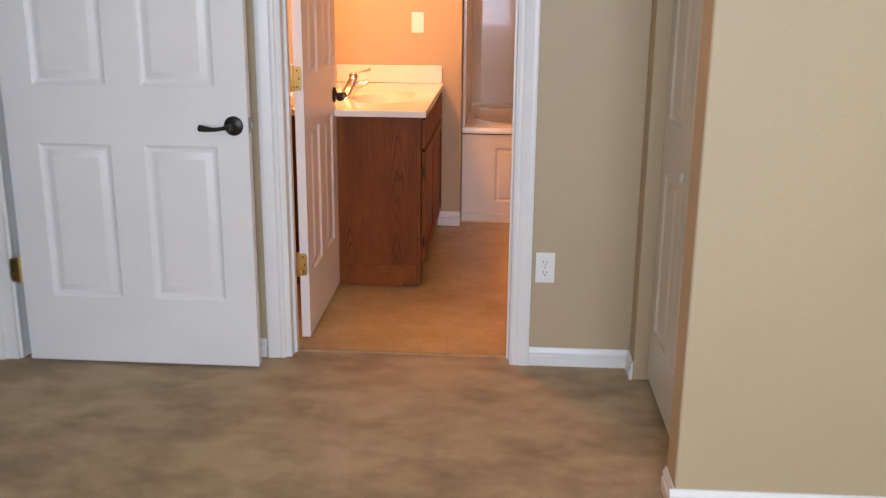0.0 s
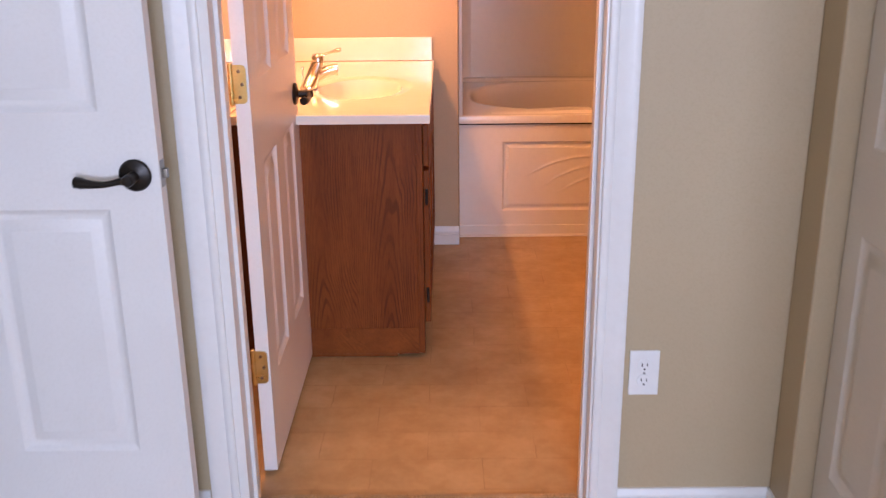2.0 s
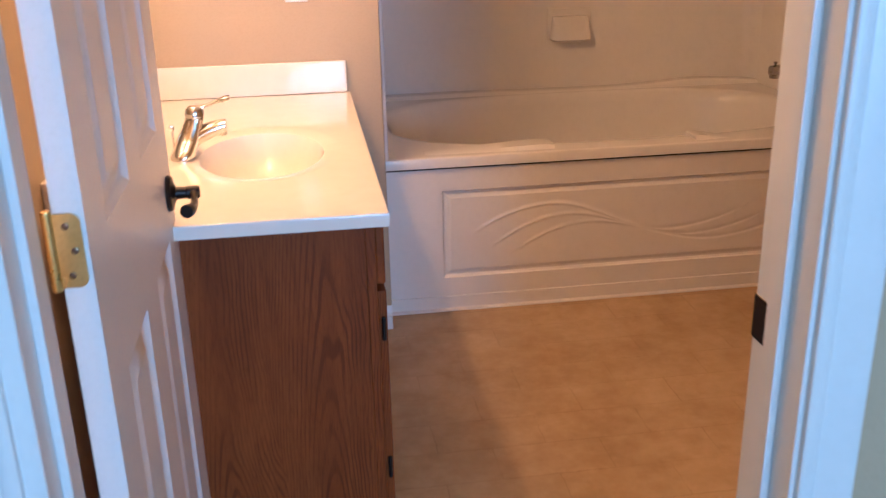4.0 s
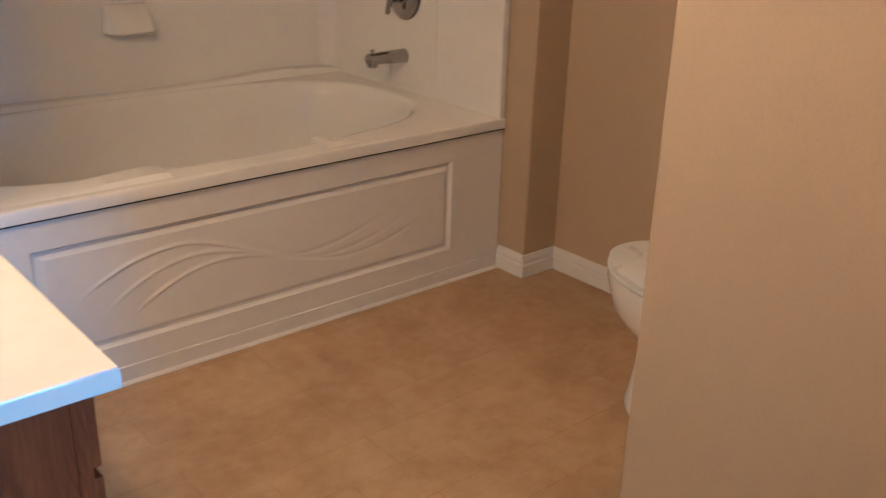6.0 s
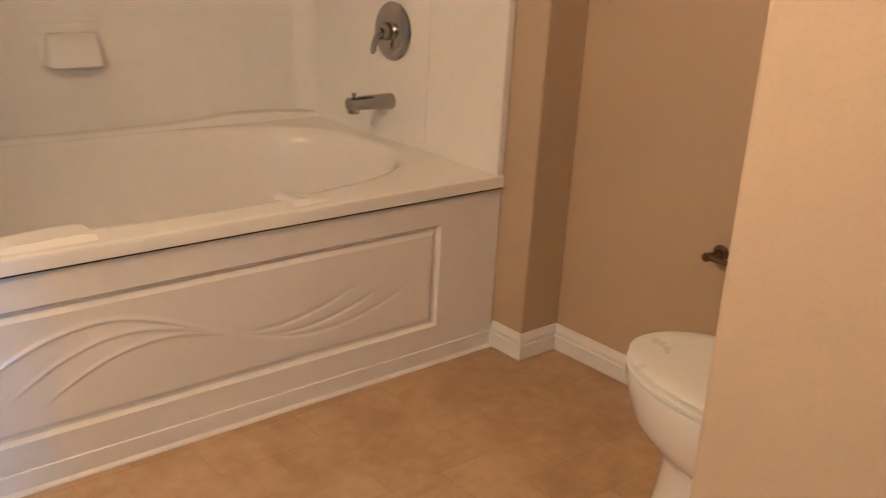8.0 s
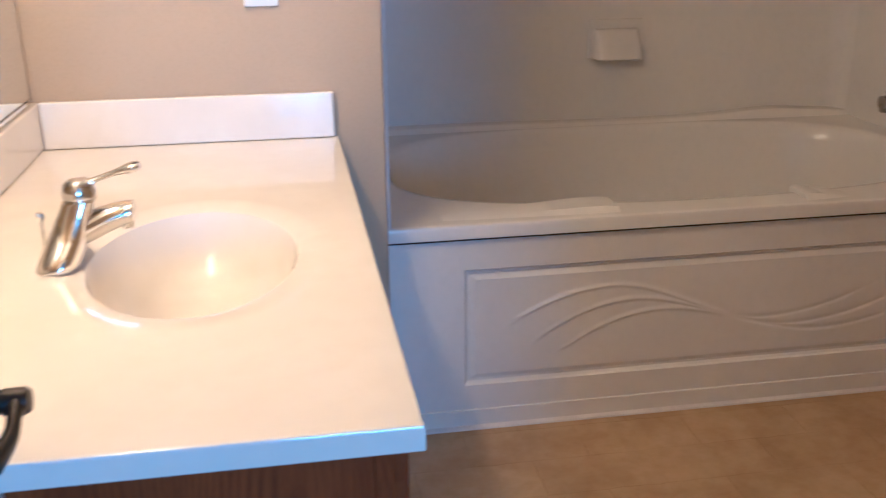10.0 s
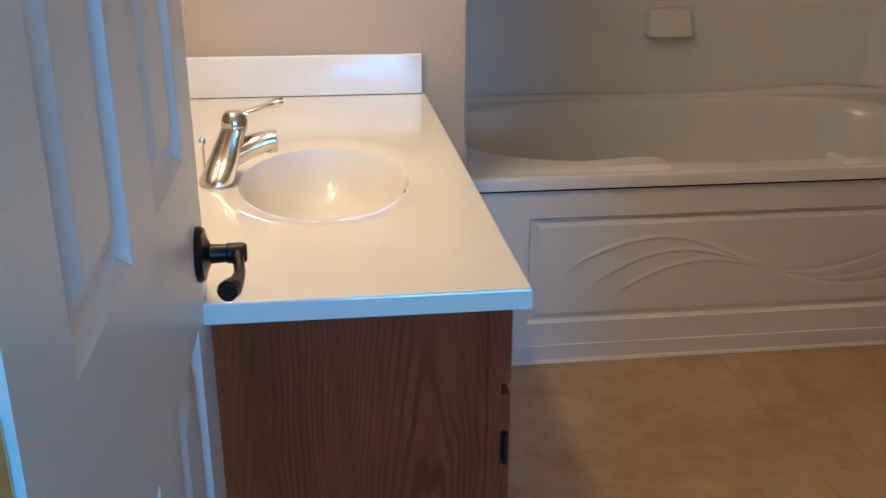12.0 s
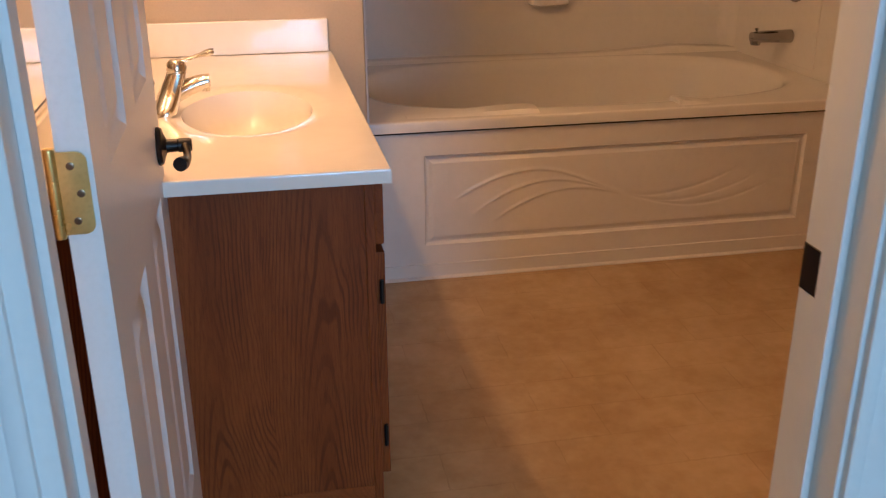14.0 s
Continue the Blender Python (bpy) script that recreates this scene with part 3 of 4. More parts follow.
# ---- wall plates ----
def outlet(name, cx, y, z, rocker, label):
    o = tagged(thing(name, (cx, y, z), label, "outlet" if not rocker else "switch"))
    part("plate", box(cx - 0.035, cx + 0.035, y - 0.006, y, z - 0.057, z + 0.057, 0.0025, 3), PLASTIC, o)
    if rocker:
        part("rocker", box(cx - 0.0165, cx + 0.0165, y - 0.0105, y - 0.006, z - 0.033, z + 0.033, 0.002), PLASTIC, o)
    else:
        for dz in (-0.0195, 0.0195):
            f = part("socket_face", lathe([(0.0005, -0.0085), (0.0155, -0.0085), (0.0165, -0.0075), (0.0165, -0.006)], (cx, y, z + dz), "y", 28), PLASTIC, o)
            # slots and ground hole aren't cut: their inner shade is painted as dark pieces
            for dx, hh in ((-0.0062, 0.0042), (0.0062, 0.0034)):
                part("slot", box(cx + dx - 0.0012, cx + dx + 0.0012, y - 0.0092, y - 0.0085, z + dz + 0.003 - hh, z + dz + 0.003 + hh), DARK, f)
            part("ground_hole", lathe([(0.0005, -0.0092), (0.0024, -0.0092), (0.0024, -0.0085)], (cx, y, z + dz - 0.0085), "y", 10), DARK, f)
    part("screw", lathe([(0.0005, -0.0072), (0.0028, -0.0072), (0.003, -0.006)], (cx, y, z), "y", 12), STEEL, o)
    return o


outlet("wall_outlet", 0.978, 0.0, 0.383, False, "white duplex wall outlet plate on the beige wall")
outlet("light_switch", 0.318, 2.13, 1.176, True, "white rocker switch plate above the vanity splash")


# ---- vanity ----
VX0, VX1, VY0, VY1 = -0.17, 0.440, 0.916, 2.13
van = thing("vanity_cabinet", (0.13, 1.54, 0), "oak vanity cabinet with doors and black hinges", "cabinet")
part("side_panel", box(VX0, VX1 - 0.02, VY0, VY0 + 0.016, 0.012, 0.808, 0.001, 1), OAK, van, "oak veneer end panel")
part("foot", box(VX0, VX1 - 0.095, VY0 + 0.001, VY0 + 0.015, 0.0, 0.012), OAK_H, van)
part("side_panel", box(VX0, VX1 - 0.02, VY1 - 0.018, VY1 - 0.002, 0.0, 0.808), OAK, van)
part("base_strip", box(VX0, VX1 - 0.020, VY0 - 0.0025, VY0, 0.011, 0.105, 0.0008, 1), OAK_H, van)
part("toe_board", box(VX1 - 0.090, VX1 - 0.075, VY0 + 0.016, VY1 - 0.018, 0.0, 0.10), OAK_H, van)
part("floor_panel", box(VX0, VX1 - 0.02, VY0 + 0.016, VY1 - 0.018, 0.10, 0.115), OAK, van)
part("stile", box(VX1 - 0.02, VX1, VY0, VY0 + 0.045, 0.012, 0.808, 0.0012, 1), OAK, van)
part("stile", box(VX1 - 0.02, VX1, VY1 - 0.047, VY1 - 0.002, 0.085, 0.808, 0.0012, 1), OAK, van)
part("stile", box(VX1 - 0.02, VX1, 1.505, 1.555, 0.125, 0.761, 0.0012, 1), OAK, van)
for z0, z1 in ((0.085, 0.125), (0.622, 0.662), (0.761, 0.808)):
    part("rail", box(VX1 - 0.0195, VX1 - 0.0005, VY0 + 0.045, VY1 - 0.047, z0, z1), OAK_H, van)


def cabinet_door(y0, y1, z0, z1, hinge_y, flat=False):
    x = VX1
    if flat:
        part("drawer_front", box(x + 0.001, x + 0.020, y0, y1, z0, z1, 0.004, 2), OAK_H, van)
        return
    d = part("door", box(x + 0.001, x + 0.020, y0, y0 + 0.055, z0, z1, 0.003, 2), OAK, van, "framed oak cabinet door")
    part("door_stile", box(x + 0.001, x + 0.020, y1 - 0.055, y1, z0, z1, 0.003, 2), OAK, d)
    part("door_rail", box(x + 0.001, x + 0.0195, y0 + 0.055, y1 - 0.055, z0, z0 + 0.055, 0.002, 1), OAK_H, d)
    part("door_rail", box(x + 0.001, x + 0.0195, y0 + 0.055, y1 - 0.055, z1 - 0.055, z1, 0.002, 1), OAK_H, d)
    part("door_panel", box(x + 0.003, x + 0.013, y0 + 0.055, y1 - 0.055, z0 + 0.055, z1 - 0.055), OAK, d)
    for z in (z0 + 0.100, z1 - 0.085):
        hb = lathe([(0.0005, -0.026), (0.004, -0.026), (0.0048, -0.023), (0.0048, 0.023), (0.004, 0.026), (0.0005, 0.026)], (x + 0.012, hinge_y, z), "z", 12)
        part("hinge", hb, BRONZE, d, "black cabinet hinge")


cabinet_door(0.942, 1.518, 0.115, 0.640, 0.936)
cabinet_door(1.542, 2.105, 0.115, 0.640, 2.111)
cabinet_door(0.942, 1.518, 0.655, 0.789, 0, True)
cabinet_door(1.542, 2.105, 0.655, 0.789, 0, True)

# countertop with moulded oval basin
top = thing("countertop", (0.15, 1.54, 0.809), "glossy cream cultured-marble countertop with oval basin", "countertop")
CX0, CX1, CY0, CY1, CZ0, CZ1 = -0.17, 0.467, 0.860, 2.13, 0.809, 0.838
SX, SY, SRX, SRY = 0.208, 1.405, 0.150, 0.222


def oval(rx, ry, z, n=72, cx=SX, cy=SY):
    return [Vector((cx + rx * math.cos(2 * math.pi * i / n), cy + ry * math.sin(2 * math.pi * i / n), z)) for i in range(n)]


def rect_loop(x0, x1, y0, y1, z, n=72, cx=SX, cy=SY, r=0.0):
    """Points on a rectangle in the same directions as oval(), its corners snapped to the nearest one."""
    out = []
    for i in range(n):
        a = 2 * math.pi * i / n
        dx, dy = math.cos(a), math.sin(a)
        k = min(((x1 - cx) / dx if dx > 1e-9 else (x0 - cx) / dx if dx < -1e-9 else 1e9), ((y1 - cy) / dy if dy > 1e-9 else (y0 - cy) / dy if dy < -1e-9 else 1e9))
        out.append(Vector((cx + k * dx, cy + k * dy, z)))
    for c in ((x0, y0), (x1, y0), (x1, y1), (x0, y1)):
        j = min(range(n), key=lambda q: (out[q].x - c[0]) ** 2 + (out[q].y - c[1]) ** 2)
        out[j] = Vector((c[0], c[1], z))
    return out


def basin_oval(rx, ry, z, cx, cy, n=40):
    """A soft-cornered long oval, for the faucet's foot and body."""
    out = []
    for i in range(n):
        c, q = math.cos(2 * math.pi * i / n), math.sin(2 * math.pi * i / n)
        out.append(Vector((cx + rx * math.copysign(abs(c) ** 0.7, c), cy + ry * math.copysign(abs(q) ** 0.7, q), z)))
    return out


e = 0.006
slab = [rect_loop(CX0, CX1, CY0, CY1, CZ0), rect_loop(CX0, CX1, CY0, CY1, CZ1 - e), rect_loop(CX0, CX1 - 0.3 * e, CY0 + 0.3 * e, CY1, CZ1 - 0.3 * e), rect_loop(CX0, CX1 - e, CY0 + e, CY1, CZ1),
        oval(SRX + 0.045, SRY + 0.055, CZ1), oval(SRX + 0.030, SRY + 0.036, CZ1 - 0.001), oval(SRX + 0.010, SRY + 0.012, CZ1 - 0.004)]
bowl = [(1.0, 0.007), (0.975, 0.017), (0.95, 0.035), (0.90, 0.062), (0.82, 0.088), (0.68, 0.108), (0.48, 0.121), (0.25, 0.127), (0.10, 0.130)]
part("slab", rings(slab + [oval(SRX * k, SRY * k, CZ1 - d) for k, d in bowl], cap1=True), MARBLE, top)
part("drain", lathe([(0.0005, 0.0), (0.022, 0.0), (0.024, 0.002), (0.021, 0.004), (0.015, 0.003), (0.0005, 0.0035)], (SX, SY, CZ1 - 0.129), "z", 24), CHROME, top, "chrome drain ring")
# overflow isn't cut through; a dark disc paints the shade inside it
part("overflow", lathe([(0.0005, -0.001), (0.006, -0.001), (0.007, 0.001), (0.0005, 0.001)], (SX + SRX * 0.945, SY - 0.012, CZ1 - 0.034), "x", 16), DARK, top, "dark disc painted for the shade inside the overflow hole")
part("back_splash", box(CX0 + 0.001, -0.150, CY0 + 0.004, CY1 - 0.001, CZ1 + 0.001, 0.936, 0.004, 3), MARBLE, top, "cream splash along the mirror wall")
part("side_splash", box(-0.149, 0.457, 2.110, 2.129, CZ1 + 0.001, 0.938, 0.004, 3), MARBLE, top, "cream end splash")

# faucet
fx, fy = 0.022, SY + 0.012
fa = thing("faucet", (fx, fy, CZ1), "chrome single-lever basin faucet", "faucet")
base = [(0.0310, 0.070, 0.0), (0.0310, 0.070, 0.006), (0.0298, 0.068, 0.011), (0.0288, 0.060, 0.022), (0.0275, 0.047, 0.035), (0.0258, 0.036, 0.050), (0.0242, 0.029, 0.068), (0.0226, 0.0245, 0.086)]
part("body", rings([[p + Vector((0.40 * h, 0, 0)) for p in basin_oval(a, b, CZ1 + 0.001 + h, fx, fy)] for a, b, h in base], cap0=True, cap1=True), CHROME, fa)
hx = fx + 0.0355
part("cap", lathe([(0.0005, 0.086), (0.0212, 0.086), (0.0212, 0.089), (0.0228, 0.091), (0.0230, 0.100), (0.0205, 0.110), (0.0135, 0.117), (0.0005, 0.119)], (hx, fy, CZ1), "z", 28), CHROME, fa, "chrome domed lever cap")
sp_pts = spline([(fx + 0.004, fy, CZ1 + 0.030), (fx + 0.032, fy, CZ1 + 0.042), (fx + 0.070, fy, CZ1 + 0.058), (fx + 0.098, fy, CZ1 + 0.0655), (fx + 0.108, fy, CZ1 + 0.0665)], 6)
ns_ = len(sp_pts) - 1
spo = part("spout", tube(sp_pts, [(0.0275 - 0.0090 * min(1, 1.2 * i / ns_)) * (0.86 if i == ns_ else 1.0) for i in range(ns_ + 1)], 20, 0.86), CHROME, fa)
part("aerator", lathe([(0.0005, -0.019), (0.0095, -0.019), (0.0105, -0.016), (0.0105, 0.0)], (fx + 0.097, fy, CZ1 + 0.062), "z", 20), CHROME, spo)
lv_pts = spline([(hx + 0.004, fy, CZ1 + 0.108), (hx + 0.026, fy, CZ1 + 0.116), (hx + 0.058, fy, CZ1 + 0.126), (hx + 0.086, fy, CZ1 + 0.133)], 5)
lev_r = [0.014, 0.0125, 0.0105, 0.0088, 0.0078, 0.0072, 0.0070, 0.0070, 0.0072, 0.0078, 0.0090, 0.0108, 0.0124, 0.0130, 0.0120, 0.0080]
lev = part("lever", tube(lv_pts, lev_r[:len(lv_pts)], 16, 0.62), CHROME, fa)
# the tip's hole-like highlight, painted on as a small dark disc
part("painted_glint", lathe([(0.0005, 0.0), (0.0062, 0.0), (0.0066, 0.0014), (0.0005, 0.002)], (hx + 0.079, fy, CZ1 + 0.1365), "z", 16), DARK, lev, "dark disc painted for a hole-like highlight on the lever tip")
part("lift_rod", lathe([(0.0005, 0.0), (0.0025, 0.0), (0.0025, 0.040), (0.0055, 0.043), (0.0065, 0.048), (0.0055, 0.053), (0.0005, 0.055)], (fx - 0.022, fy, CZ1 + 0.018), "z", 14), CHROME, fa, "chrome pop-up drain rod")

# mirror and light over the vanity
mi = thing("wall_mirror", (-0.168, 1.53, 0.938), "large frameless plate mirror above the vanity splash", "mirror")
part("glass", box(-0.168, -0.163, 0.93, 2.118, 0.948, 1.90, 0.0008, 1), MIRROR, mi)
part("channel", box(-0.169, -0.160, 0.93, 2.118, 0.9385, 0.947), CHROME, mi, "thin metal bottom channel")
vl = thing("vanity_light", (-0.168, 1.19, 1.93), "chrome light bar with four warm globe bulbs", "wall lamp")
part("bar", box(-0.169, -0.125, 0.74, 1.64, 1.930, 2.040, 0.008, 3), CHROME, vl)
for yb in BULB_Y:
    so = part("socket", lathe([(0.0005, -0.13), (0.030, -0.13), (0.026, -0.105), (0.021, -0.090), (0.021, -0.046), (0.0005, -0.044)], (0, yb, BULB_Z), "x", 20), CHROME, vl)
    bulb = bmesh.new()
    bmesh.ops.create_uvsphere(bulb, u_segments=24, v_segments=14, radius=0.042)
    bulb.transform(Matrix.Translation((BULB_X, yb, BULB_Z)))
    bo = part("bulb", bulb, GLOBE, so, "lit warm glass globe")
    bo.visible_shadow = False

# ---- bathtub ----
TX0, TX1, TY0, TY1, TZ = 0.573, 2.433, 2.250, 3.319, 0.574
tub = thing("bathtub", (1.515, 2.76, 0), "white acrylic alcove bathtub with a moulded apron", "bathtub")


def basin(k, z, n=96, cx=1.480, cy=2.795, rx=0.850, ry=0.445, p=2.8, sx=0.0):
    out = []
    for i in range(n):
        a = 2 * math.pi * i / n
        c, s = math.cos(a), math.sin(a)
        u = math.copysign(abs(c) ** (2 / p), c)
        v = math.copysign(abs(s) ** (2 / p), s)
        pinch = 1.0 + 0.012 * math.cos(2 * math.pi * u) if v < 0 else 1.0
        out.append(Vector((cx + sx + k[0] * rx * u, cy + k[1] * ry * v * pinch, z)))
    return out


def deck_loop(z, inset=0.0, n=96):
    return rect_loop(TX0, TX1, TY0 - 0.012 + inset, TY1, z, n, 1.480, 2.795)


prof = [((1.0, 1.0), TZ - 0.004), ((0.985, 0.97), TZ - 0.014), ((0.97, 0.94), TZ - 0.05), ((0.945, 0.89), TZ - 0.16), ((0.915, 0.83), TZ - 0.28), ((0.88, 0.77), TZ - 0.36), ((0.83, 0.70), TZ - 0.40), ((0.74, 0.58), TZ - 0.415), ((0.4, 0.3), TZ - 0.418)]
shell = [deck_loop(TZ - 0.039, 0.004), deck_loop(TZ - 0.038), deck_loop(TZ - 0.012), deck_loop(TZ - 0.004, 0.004), deck_loop(TZ, 0.013), basin((1.03, 1.06), TZ), basin((1.012, 1.025), TZ - 0.001)]
part("basin", rings(shell + [basin(k, z) for k, z in prof], cap1=True), ACRYLIC, tub)
# raised ledge along the back wall, highest at the drain end
bm = bmesh.new()
NB = 48
loops = []
for i in range(NB + 1):
    x = TX0 + (TX1 - TX0) * i / NB
    t = i / NB
    zt = TZ + 0.012 + 0.014 * math.exp(-((t - 0.83) / 0.10) ** 2) + 0.003 * math.sin(t * 9)
    yf = 3.255 - 0.01 * math.cos(t * 6.28)
    loops.append([Vector((x, TY1, TZ - 0.002)), Vector((x, yf - 0.012, TZ - 0.002)), Vector((x, yf, TZ + 0.6 * (zt - TZ))), Vector((x, yf + 0.012, zt - 0.003)), Vector((x, yf + 0.022, zt)), Vector((x, TY1, zt))])
part("ledge", rings(loops, cap0=True, cap1=True), ACRYLIC, tub)
# arm rests on the front rim
for xa, xb, sgn in ((0.72, 1.180, 1), (1.83, 1.700, -1)):
    loops = []
    for i in range(17):
        t = i / 16
        x = xa + (xb - xa) * t
        hgt = 0.0015 + 0.0125 * min(1.0, t * 1.2) * (1 if t < 0.97 else 0.75)
        yo, yi = 2.285 - 0.006 * t, 2.330 + 0.040 * min(1, 0.25 + t)
        loops.append([Vector((x, yo - 0.018, TZ - 0.003)), Vector((x, yo, TZ + hgt)), Vector((x, yi - 0.008, TZ + hgt)), Vector((x, yi, TZ + hgt - 0.006)), Vector((x, yi, TZ - 0.015))])
    part("arm_rest", rings(loops, cap0=True, cap1=True), ACRYLIC, tub)

# apron: frame round a sunk panel
PX0, PX1, PZ0, PZ1 = 0.772, 2.197, 0.122, 0.449
lv = [(0.0, 0.0), (0.003, 0.006), (0.009, 0.012), (0.016, 0.012), (0.030, 0.004)]
bm = bmesh.new()


def aq(pts):
    bm.faces.new([bm.verts.new(p) for p in pts])


for x0, x1, z0, z1 in ((TX0, TX1, 0.050, PZ0), (TX0, TX1, PZ1, TZ - 0.042), (TX0, PX0, PZ0, PZ1), (PX1, TX1, PZ0, PZ1)):
    aq([(x0, TY0, z0), (x1, TY0, z0), (x1, TY0, z1), (x0, TY0, z1)])
fr = [[(PX0 + a, TY0 + d, PZ0 + a), (PX1 - a, TY0 + d, PZ0 + a), (PX1 - a, TY0 + d, PZ1 - a), (PX0 + a, TY0 + d, PZ1 - a)] for a, d in lv]
for a, b in zip(fr, fr[1:]):
    for k in range(4):
        aq([a[k], a[(k + 1) % 4], b[(k + 1) % 4], b[k]])
aq([(TX0, TY0, TZ - 0.042), (TX1, TY0, TZ - 0.042), (TX1, TY0 + 0.03, TZ - 0.042), (TX0, TY0 + 0.03, TZ - 0.042)])
aq([(TX0, TY0, 0.050), (TX0, TY0, TZ - 0.042), (TX0, TY0 + 0.03, TZ - 0.042), (TX0, TY0 + 0.03, 0.050)])
aq([(TX1, TY0, 0.050), (TX1, TY0, TZ - 0.042), (TX1, TY0 + 0.03, TZ - 0.042), (TX1, TY0 + 0.03, 0.050)])
bmesh.ops.remove_doubles(bm, verts=bm.verts[:], dist=0.0002)
ap = part("apron", bm, ACRYLIC, tub, smooth=False)
part("kick_strip", box(TX0, TX1, TY0 - 0.006, TY0 + 0.03, 0.0, 0.052, 0.003, 2), ACRYLIC, tub)
# shade in the seam below the lip, put in as a solid dark strip
part("rim_shade", box(TX0 + 0.001, TX1 - 0.001, TY0 - 0.0025, TY0 + 0.02, TZ - 0.0455, TZ - 0.0385), DARK, tub, "dark strip for the shade in the seam under the rim")
# sunk field with three sweeping ridges, a crest on one side and a trough on the other
FX0, FX1, FZ0, FZ1 = PX0 + 0.030, PX1 - 0.030, PZ0 + 0.030, PZ1 - 0.030
NX, NZ = 360, 150


def wave_z(k, x):
    """Height of ridge k (0, 1, 2) at x: a crest, a crossing, then a trough."""
    xc, top_z = ((1.17, 0.377), (1.23, 0.335), (1.31, 0.300))[k]
    xt, low = ((1.60, 0.252), (1.68, 0.226), (1.77, 0.205))[k]
    fall, rise = (0.29, 0.263, 0.276)[k], (0.39, 0.396, 0.384)[k]
    if x < xc:
        return top_z - 0.095 * ((xc - x) / fall) ** 2
    if x > xt:
        return low + 0.115 * ((x - xt) / rise) ** 2
    t = (x - xc) / (xt - xc)
    return top_z + (low - top_z) * (3 * t * t - 2 * t ** 3)


def ridge(x, z):
    """Relief of the sweeps: raised beads on the crest side, grooves on the trough side, both dying out where they meet."""
    best = 0.0
    for k in range(3):
        xa, xb = 0.875 + 0.07 * k, 1.97 + 0.075 * k
        if xa < x < xb:
            dz = z - wave_z(k, x)
            if x < 1.50:
                fade = min(1.0, (x - xa) / 0.08, (1.50 - x) / 0.10)
                h = 0.0030 * fade * math.exp(-(dz / (0.0050 if dz < 0 else 0.0075)) ** 2)
            else:
                fade = min(1.0, (x - 1.50) / 0.12, (xb - x) / 0.14)
                h = -0.0022 * fade * math.exp(-(dz / (0.0075 if dz > 0 else 0.0050)) ** 2)
            if abs(h) > abs(best):
                best = h
    return best


verts, faces = [], []
for j in range(NZ + 1):
    z = FZ0 + (FZ1 - FZ0) * j / NZ
    for i in range(NX + 1):
        x = FX0 + (FX1 - FX0) * i / NX
        verts.append((x, TY0 + 0.004 - ridge(x, z), z))
for j in range(NZ):
    for i in range(NX):
        a = j * (NX + 1) + i
        faces.append((a, a + 1, a + NX + 2, a + NX + 1))
me = bpy.data.meshes.new("panel_field")
me.from_pydata(verts, [], faces)
bm = bmesh.new()
bm.from_mesh(me)
bpy.data.meshes.remove(me)
part("apron_panel", bm, ACRYLIC, tub, "sunk panel with three swept ridges")
solid("caulk_line", strip([(0, 0), (0, 0.012), (0.004, 0.010), (0.009, 0.0)], (TX0, TY0 - 0.006, -0.002), (TX1, TY0 - 0.006, -0.002), (0, -1, 0), (0, 0, 1)), CAULK, "uneven white caulk bead between tub and vinyl", "caulk", "structure")

# surround
su = thing("tub_surround", (1.515, 3.29, 0.56), "white acrylic three-piece tub surround", "tub surround")
part("back_panel", box(0.573, 2.433, 3.322, 3.339, TZ - 0.010, 2.05, 0.002, 1), ACRYLIC, su)
part("end_panel", box(0.5715, 0.590, TY0 - 0.004, 3.321, TZ - 0.006, 2.05, 0.004, 2), ACRYLIC, su)
part("end_panel", box(2.407, 2.4355, TY0 - 0.004, 3.321, TZ - 0.006, 2.05, 0.005, 2), ACRYLIC, su)
part("fixture_panel", box(2.4035, 2.4075, 2.600, 2.905, 0.600, 1.08, 0.003, 2), ACRYLIC, su)
# rounded inner corners
for xc, sx in ((2.408, -1), (0.589, 1)):
    loops = []
    for z in (TZ - 0.004, 2.04):
        lp_ = [Vector((xc, 3.323, z))]
        for i in range(9):
            a = math.pi / 2 * i / 8
            lp_.append(Vector((xc + sx * 0.075 * (1 - math.sin(a)), 3.323 - 0.075 * (1 - math.cos(a)), z)))
        loops.append(lp_)
    part("corner_cove", rings(loops, cap0=True, cap1=True), ACRYLIC, su)
# soap dish: a soft wedge that leans out to a flat underside
sd = part("soap_dish", box(1.418, 1.618, 3.317, 3.323, 0.800, 0.935, 0.003, 2), ACRYLIC, su)
loops = []
for w, d, z in ((0.070, 0.050, 0.848), (0.082, 0.068, 0.851), (0.088, 0.076, 0.858), (0.088, 0.075, 0.870), (0.085, 0.066, 0.895), (0.082, 0.048, 0.925), (0.079, 0.026, 0.948), (0.076, 0.008, 0.956)):
    loops.append([Vector((1.518 + w * math.copysign(abs(math.cos(a)) ** 0.4, math.cos(a)), 3.317 - d * abs(math.sin(a)) ** 0.45, z - 0.053)) for a in (math.pi * i / 28 for i in range(29))])
part("tray", rings(loops, cap0=True, cap1=True), ACRYLIC, sd)

# tub fittings
vx = 2.402
VY, VZ, SZ = 2.788, 0.944, 0.710
va = thing("shower_valve", (vx, VY, VZ), "brushed metal round shower valve with a lever", "tap")
part("escutcheon", lathe([(0.0005, 0.0), (0.096, 0.0), (0.097, -0.004), (0.090, -0.010), (0.060, -0.015), (0.034, -0.018), (0.030, -0.022), (0.029, -0.045), (0.026, -0.050), (0.0005, -0.052)], (vx, VY, VZ), "x", 48), NICKEL, va)
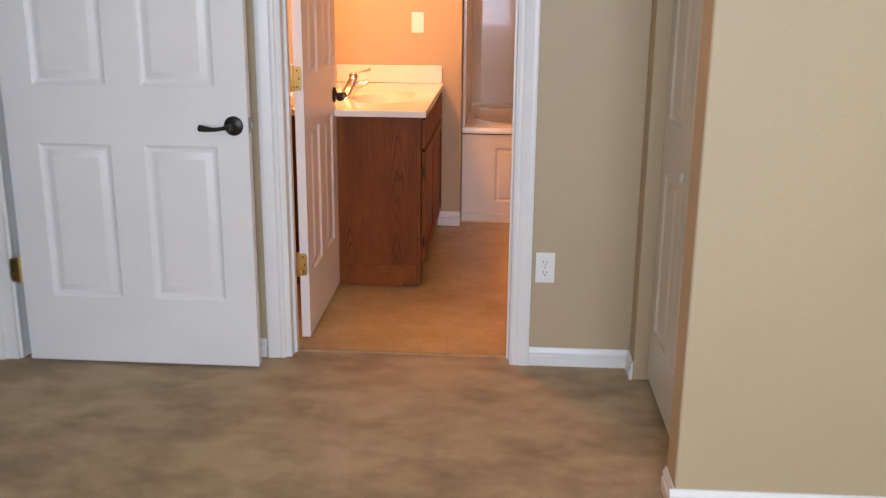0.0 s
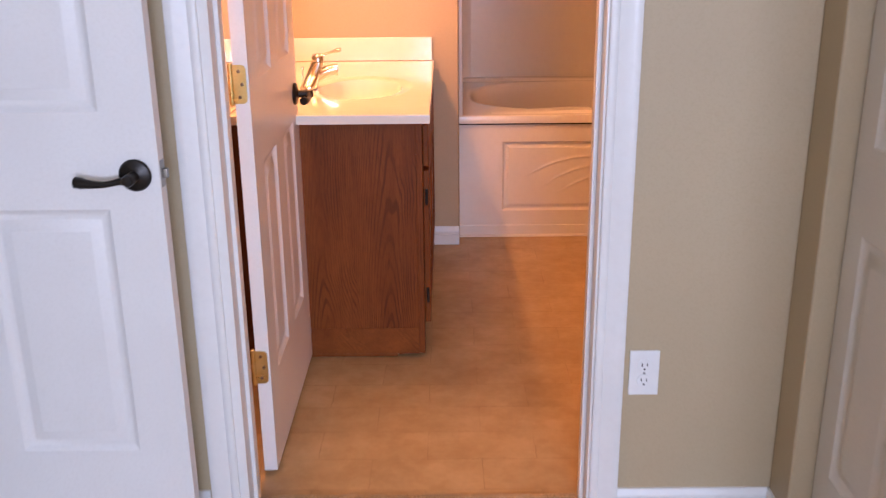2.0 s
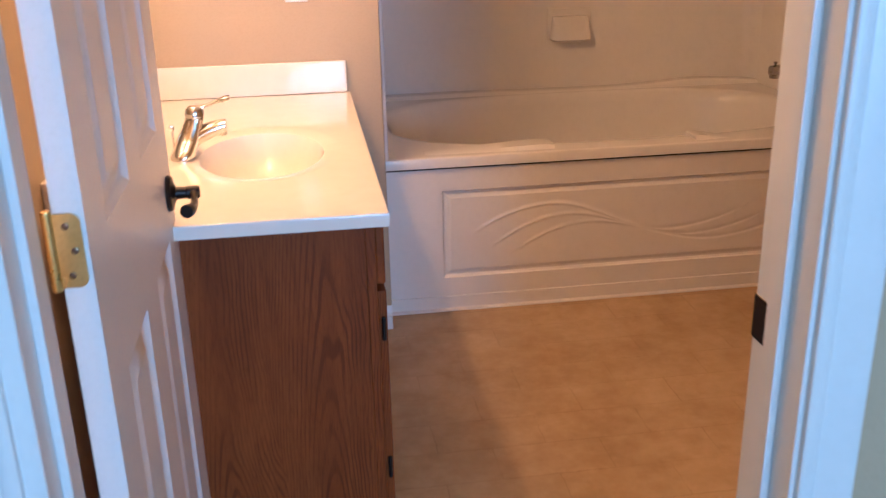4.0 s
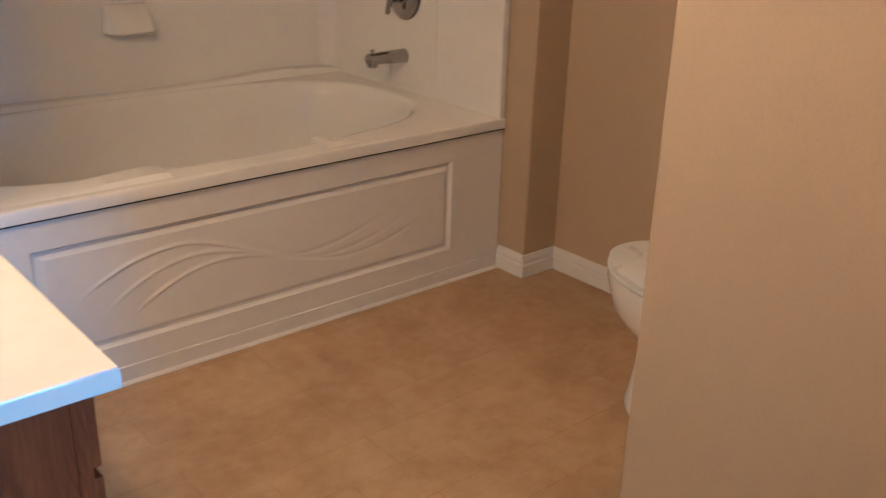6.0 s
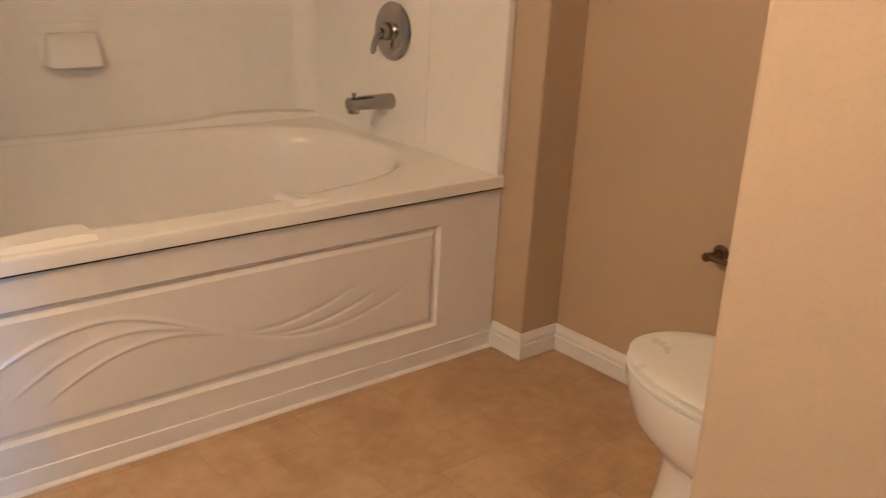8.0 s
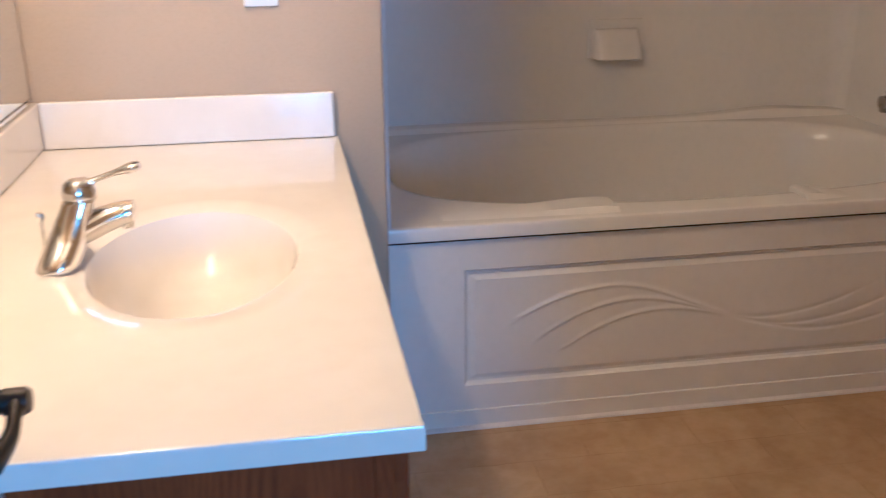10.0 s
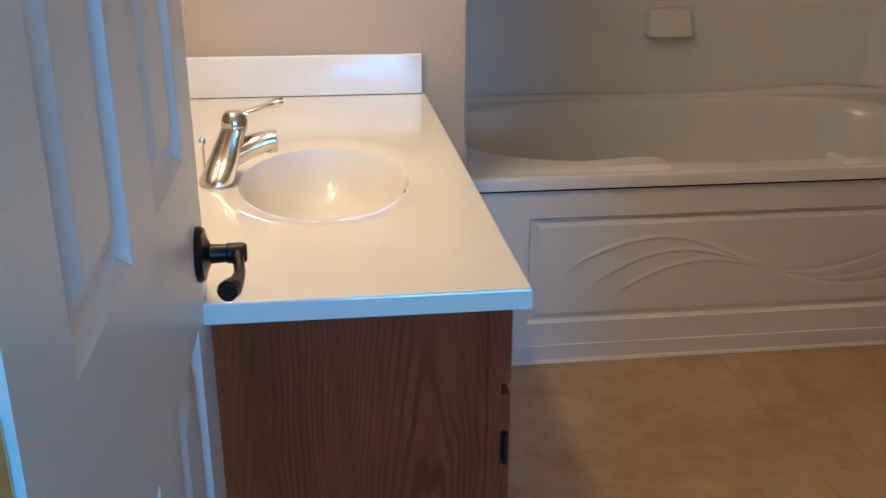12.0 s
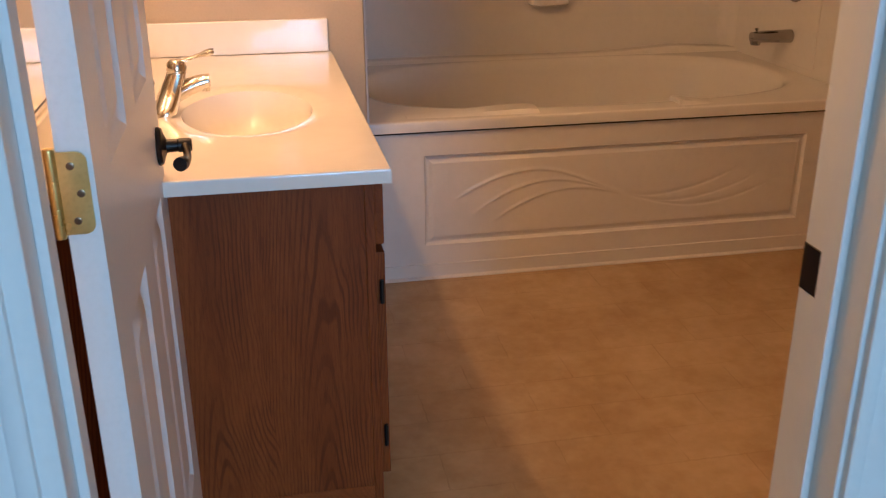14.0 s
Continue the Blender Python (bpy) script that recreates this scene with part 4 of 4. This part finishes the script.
part("lever", tube(spline([(vx - 0.046, VY, VZ), (vx - 0.058, VY + 0.010, VZ - 0.015), (vx - 0.060, VY + 0.025, VZ - 0.045), (vx - 0.056, VY + 0.035, VZ - 0.075)], 5), [0.017, 0.016, 0.015, 0.014, 0.013, 0.012, 0.0115, 0.011, 0.0105, 0.010, 0.010, 0.010, 0.010, 0.0105, 0.010, 0.007], 14), NICKEL, va)
ts = thing("tub_spout", (vx, VY, SZ - 0.014), "brushed metal bathtub spout with a diverter knob", "tap")
pts = spline([(vx - 0.001, VY, SZ), (vx - 0.05, VY, SZ + 0.001), (vx - 0.11, VY, SZ + 0.002), (vx - 0.172, VY, SZ)], 6)
part("barrel", tube(pts, [0.029 - 0.005 * i / 18 for i in range(len(pts))], 22, 0.95), NICKEL, ts)
part("nozzle", lathe([(0.0005, -0.026), (0.019, -0.026), (0.021, -0.022), (0.021, 0.0)], (vx - 0.154, VY, SZ - 0.004), "z", 22), NICKEL, ts)
part("diverter", lathe([(0.0005, 0.0), (0.004, 0.0), (0.004, 0.012), (0.008, 0.015), (0.008, 0.021), (0.0005, 0.023)], (vx - 0.154, VY, SZ + 0.016), "z", 14), NICKEL, ts)

# ---- toilet ----
toi = thing("toilet", (2.10, 1.05, 0), "white porcelain two-piece toilet with its lid down", "toilet")
TCX = 2.10


def egg(rx, yb, yf, z, n=48):
    """An egg outline: blunt behind, drawn out to the front."""
    out = []
    yf -= 0.055
    yb -= 0.10
    ym = yb + (yf - yb) * 0.42
    for i in range(n):
        a = 2 * math.pi * i / n
        c, s = math.cos(a), math.sin(a)
        ry = yf - ym if s > 0 else ym - yb
        out.append(Vector((TCX + rx * (c if s > 0 else math.copysign(abs(c) ** 0.9, c)), ym + ry * (s if s > 0 else math.copysign(abs(s) ** 0.88, s)), z * 1.04)))
    return out


secs = [(0.152, 0.90, 1.382, 0.0), (0.153, 0.90, 1.383, 0.02), (0.141, 0.91, 1.375, 0.05), (0.130, 0.93, 1.364, 0.12), (0.121, 0.94, 1.358, 0.19), (0.122, 0.95, 1.374, 0.213), (0.150, 0.96, 1.420, 0.243), (0.173, 0.96, 1.453, 0.283), (0.183, 0.965, 1.467, 0.33), (0.186, 0.97, 1.478, 0.365), (0.185, 0.97, 1.476, 0.380), (0.172, 0.98, 1.46, 0.385)]
part("bowl", rings([egg(*s) for s in secs], cap0=True, cap1=True), PORCELAIN, toi)
part("seat", rings([egg(0.178, 1.03, 1.468, 0.386), egg(0.185, 1.025, 1.475, 0.389), egg(0.186, 1.025, 1.476, 0.397), egg(0.180, 1.03, 1.468, 0.401)], cap0=True, cap1=True), PLASTIC, toi, "white plastic seat")
part("lid", rings([egg(0.176, 1.03, 1.462, 0.4025), egg(0.183, 1.025, 1.472, 0.406), egg(0.184, 1.025, 1.473, 0.413), egg(0.176, 1.03, 1.462, 0.419), egg(0.14, 1.06, 1.42, 0.423)], cap0=True, cap1=True), PLASTIC, toi, "white plastic lid")
part("tank", box(TCX - 0.225, TCX + 0.225, 0.722, 0.900, 0.402, 0.72, 0.022, 4), PORCELAIN, toi)
part("tank_lid", box(TCX - 0.235, TCX + 0.235, 0.716, 0.910, 0.721, 0.755, 0.012, 3), PORCELAIN, toi)
part("flush_lever", tube([(TCX - 0.16, 0.908, 0.66), (TCX - 0.14, 0.914, 0.658), (TCX - 0.09, 0.916, 0.652)], [0.008, 0.007, 0.006], 10), CHROME, toi, "chrome flush lever")

# paper holder on the wall beside the toilet
ph = thing("toilet_paper_holder", (2.597, 1.49, 0.497), "dark bronze two-post toilet paper holder, empty", "paper holder")
for yy in (1.425, 1.555):
    po = part("post", lathe([(0.0005, 0.0), (0.023, 0.0), (0.023, -0.005), (0.012, -0.009), (0.009, -0.02), (0.009, -0.052), (0.012, -0.056), (0.012, -0.072), (0.0005, -0.075)], (2.597, yy, 0.497), "x", 24), AGED, ph)
part("roller", tube([(2.533, 1.425, 0.497), (2.533, 1.555, 0.497)], 0.007, 12), AGED, ph)

# ---- bedroom window, behind the walker ----
wi = tagged(thing("window_1", (1.1, -5.24, 0.75), "white framed bedroom window", "window"), kind="structure")
for x0, x1, z0, z1 in ((0.20, 0.25, 0.75, 2.15), (1.95, 2.0, 0.75, 2.15), (0.25, 1.95, 0.75, 0.80), (0.25, 1.95, 2.10, 2.15), (1.08, 1.12, 0.80, 2.10)):
    part("window_frame", box(x0, x1, -5.275, -5.215, z0, z1, 0.004, 2), TRIM, wi)
for x0, x1 in ((0.25, 1.08), (1.12, 1.95)):
    pn = part("pane", box(x0, x1, -5.248, -5.242, 0.80, 2.10), GLASS, wi)
    pn.visible_shadow = False
part("window_sill", box(0.14, 2.06, -5.215, -5.12, 0.728, 0.789, 0.006, 3), TRIM, wi)
solid("ground", box(-60, 60, -120, -5.4, -0.5, -0.4), CARPET, "dry tan ground outside the window", "ground", "structure", smooth=False)
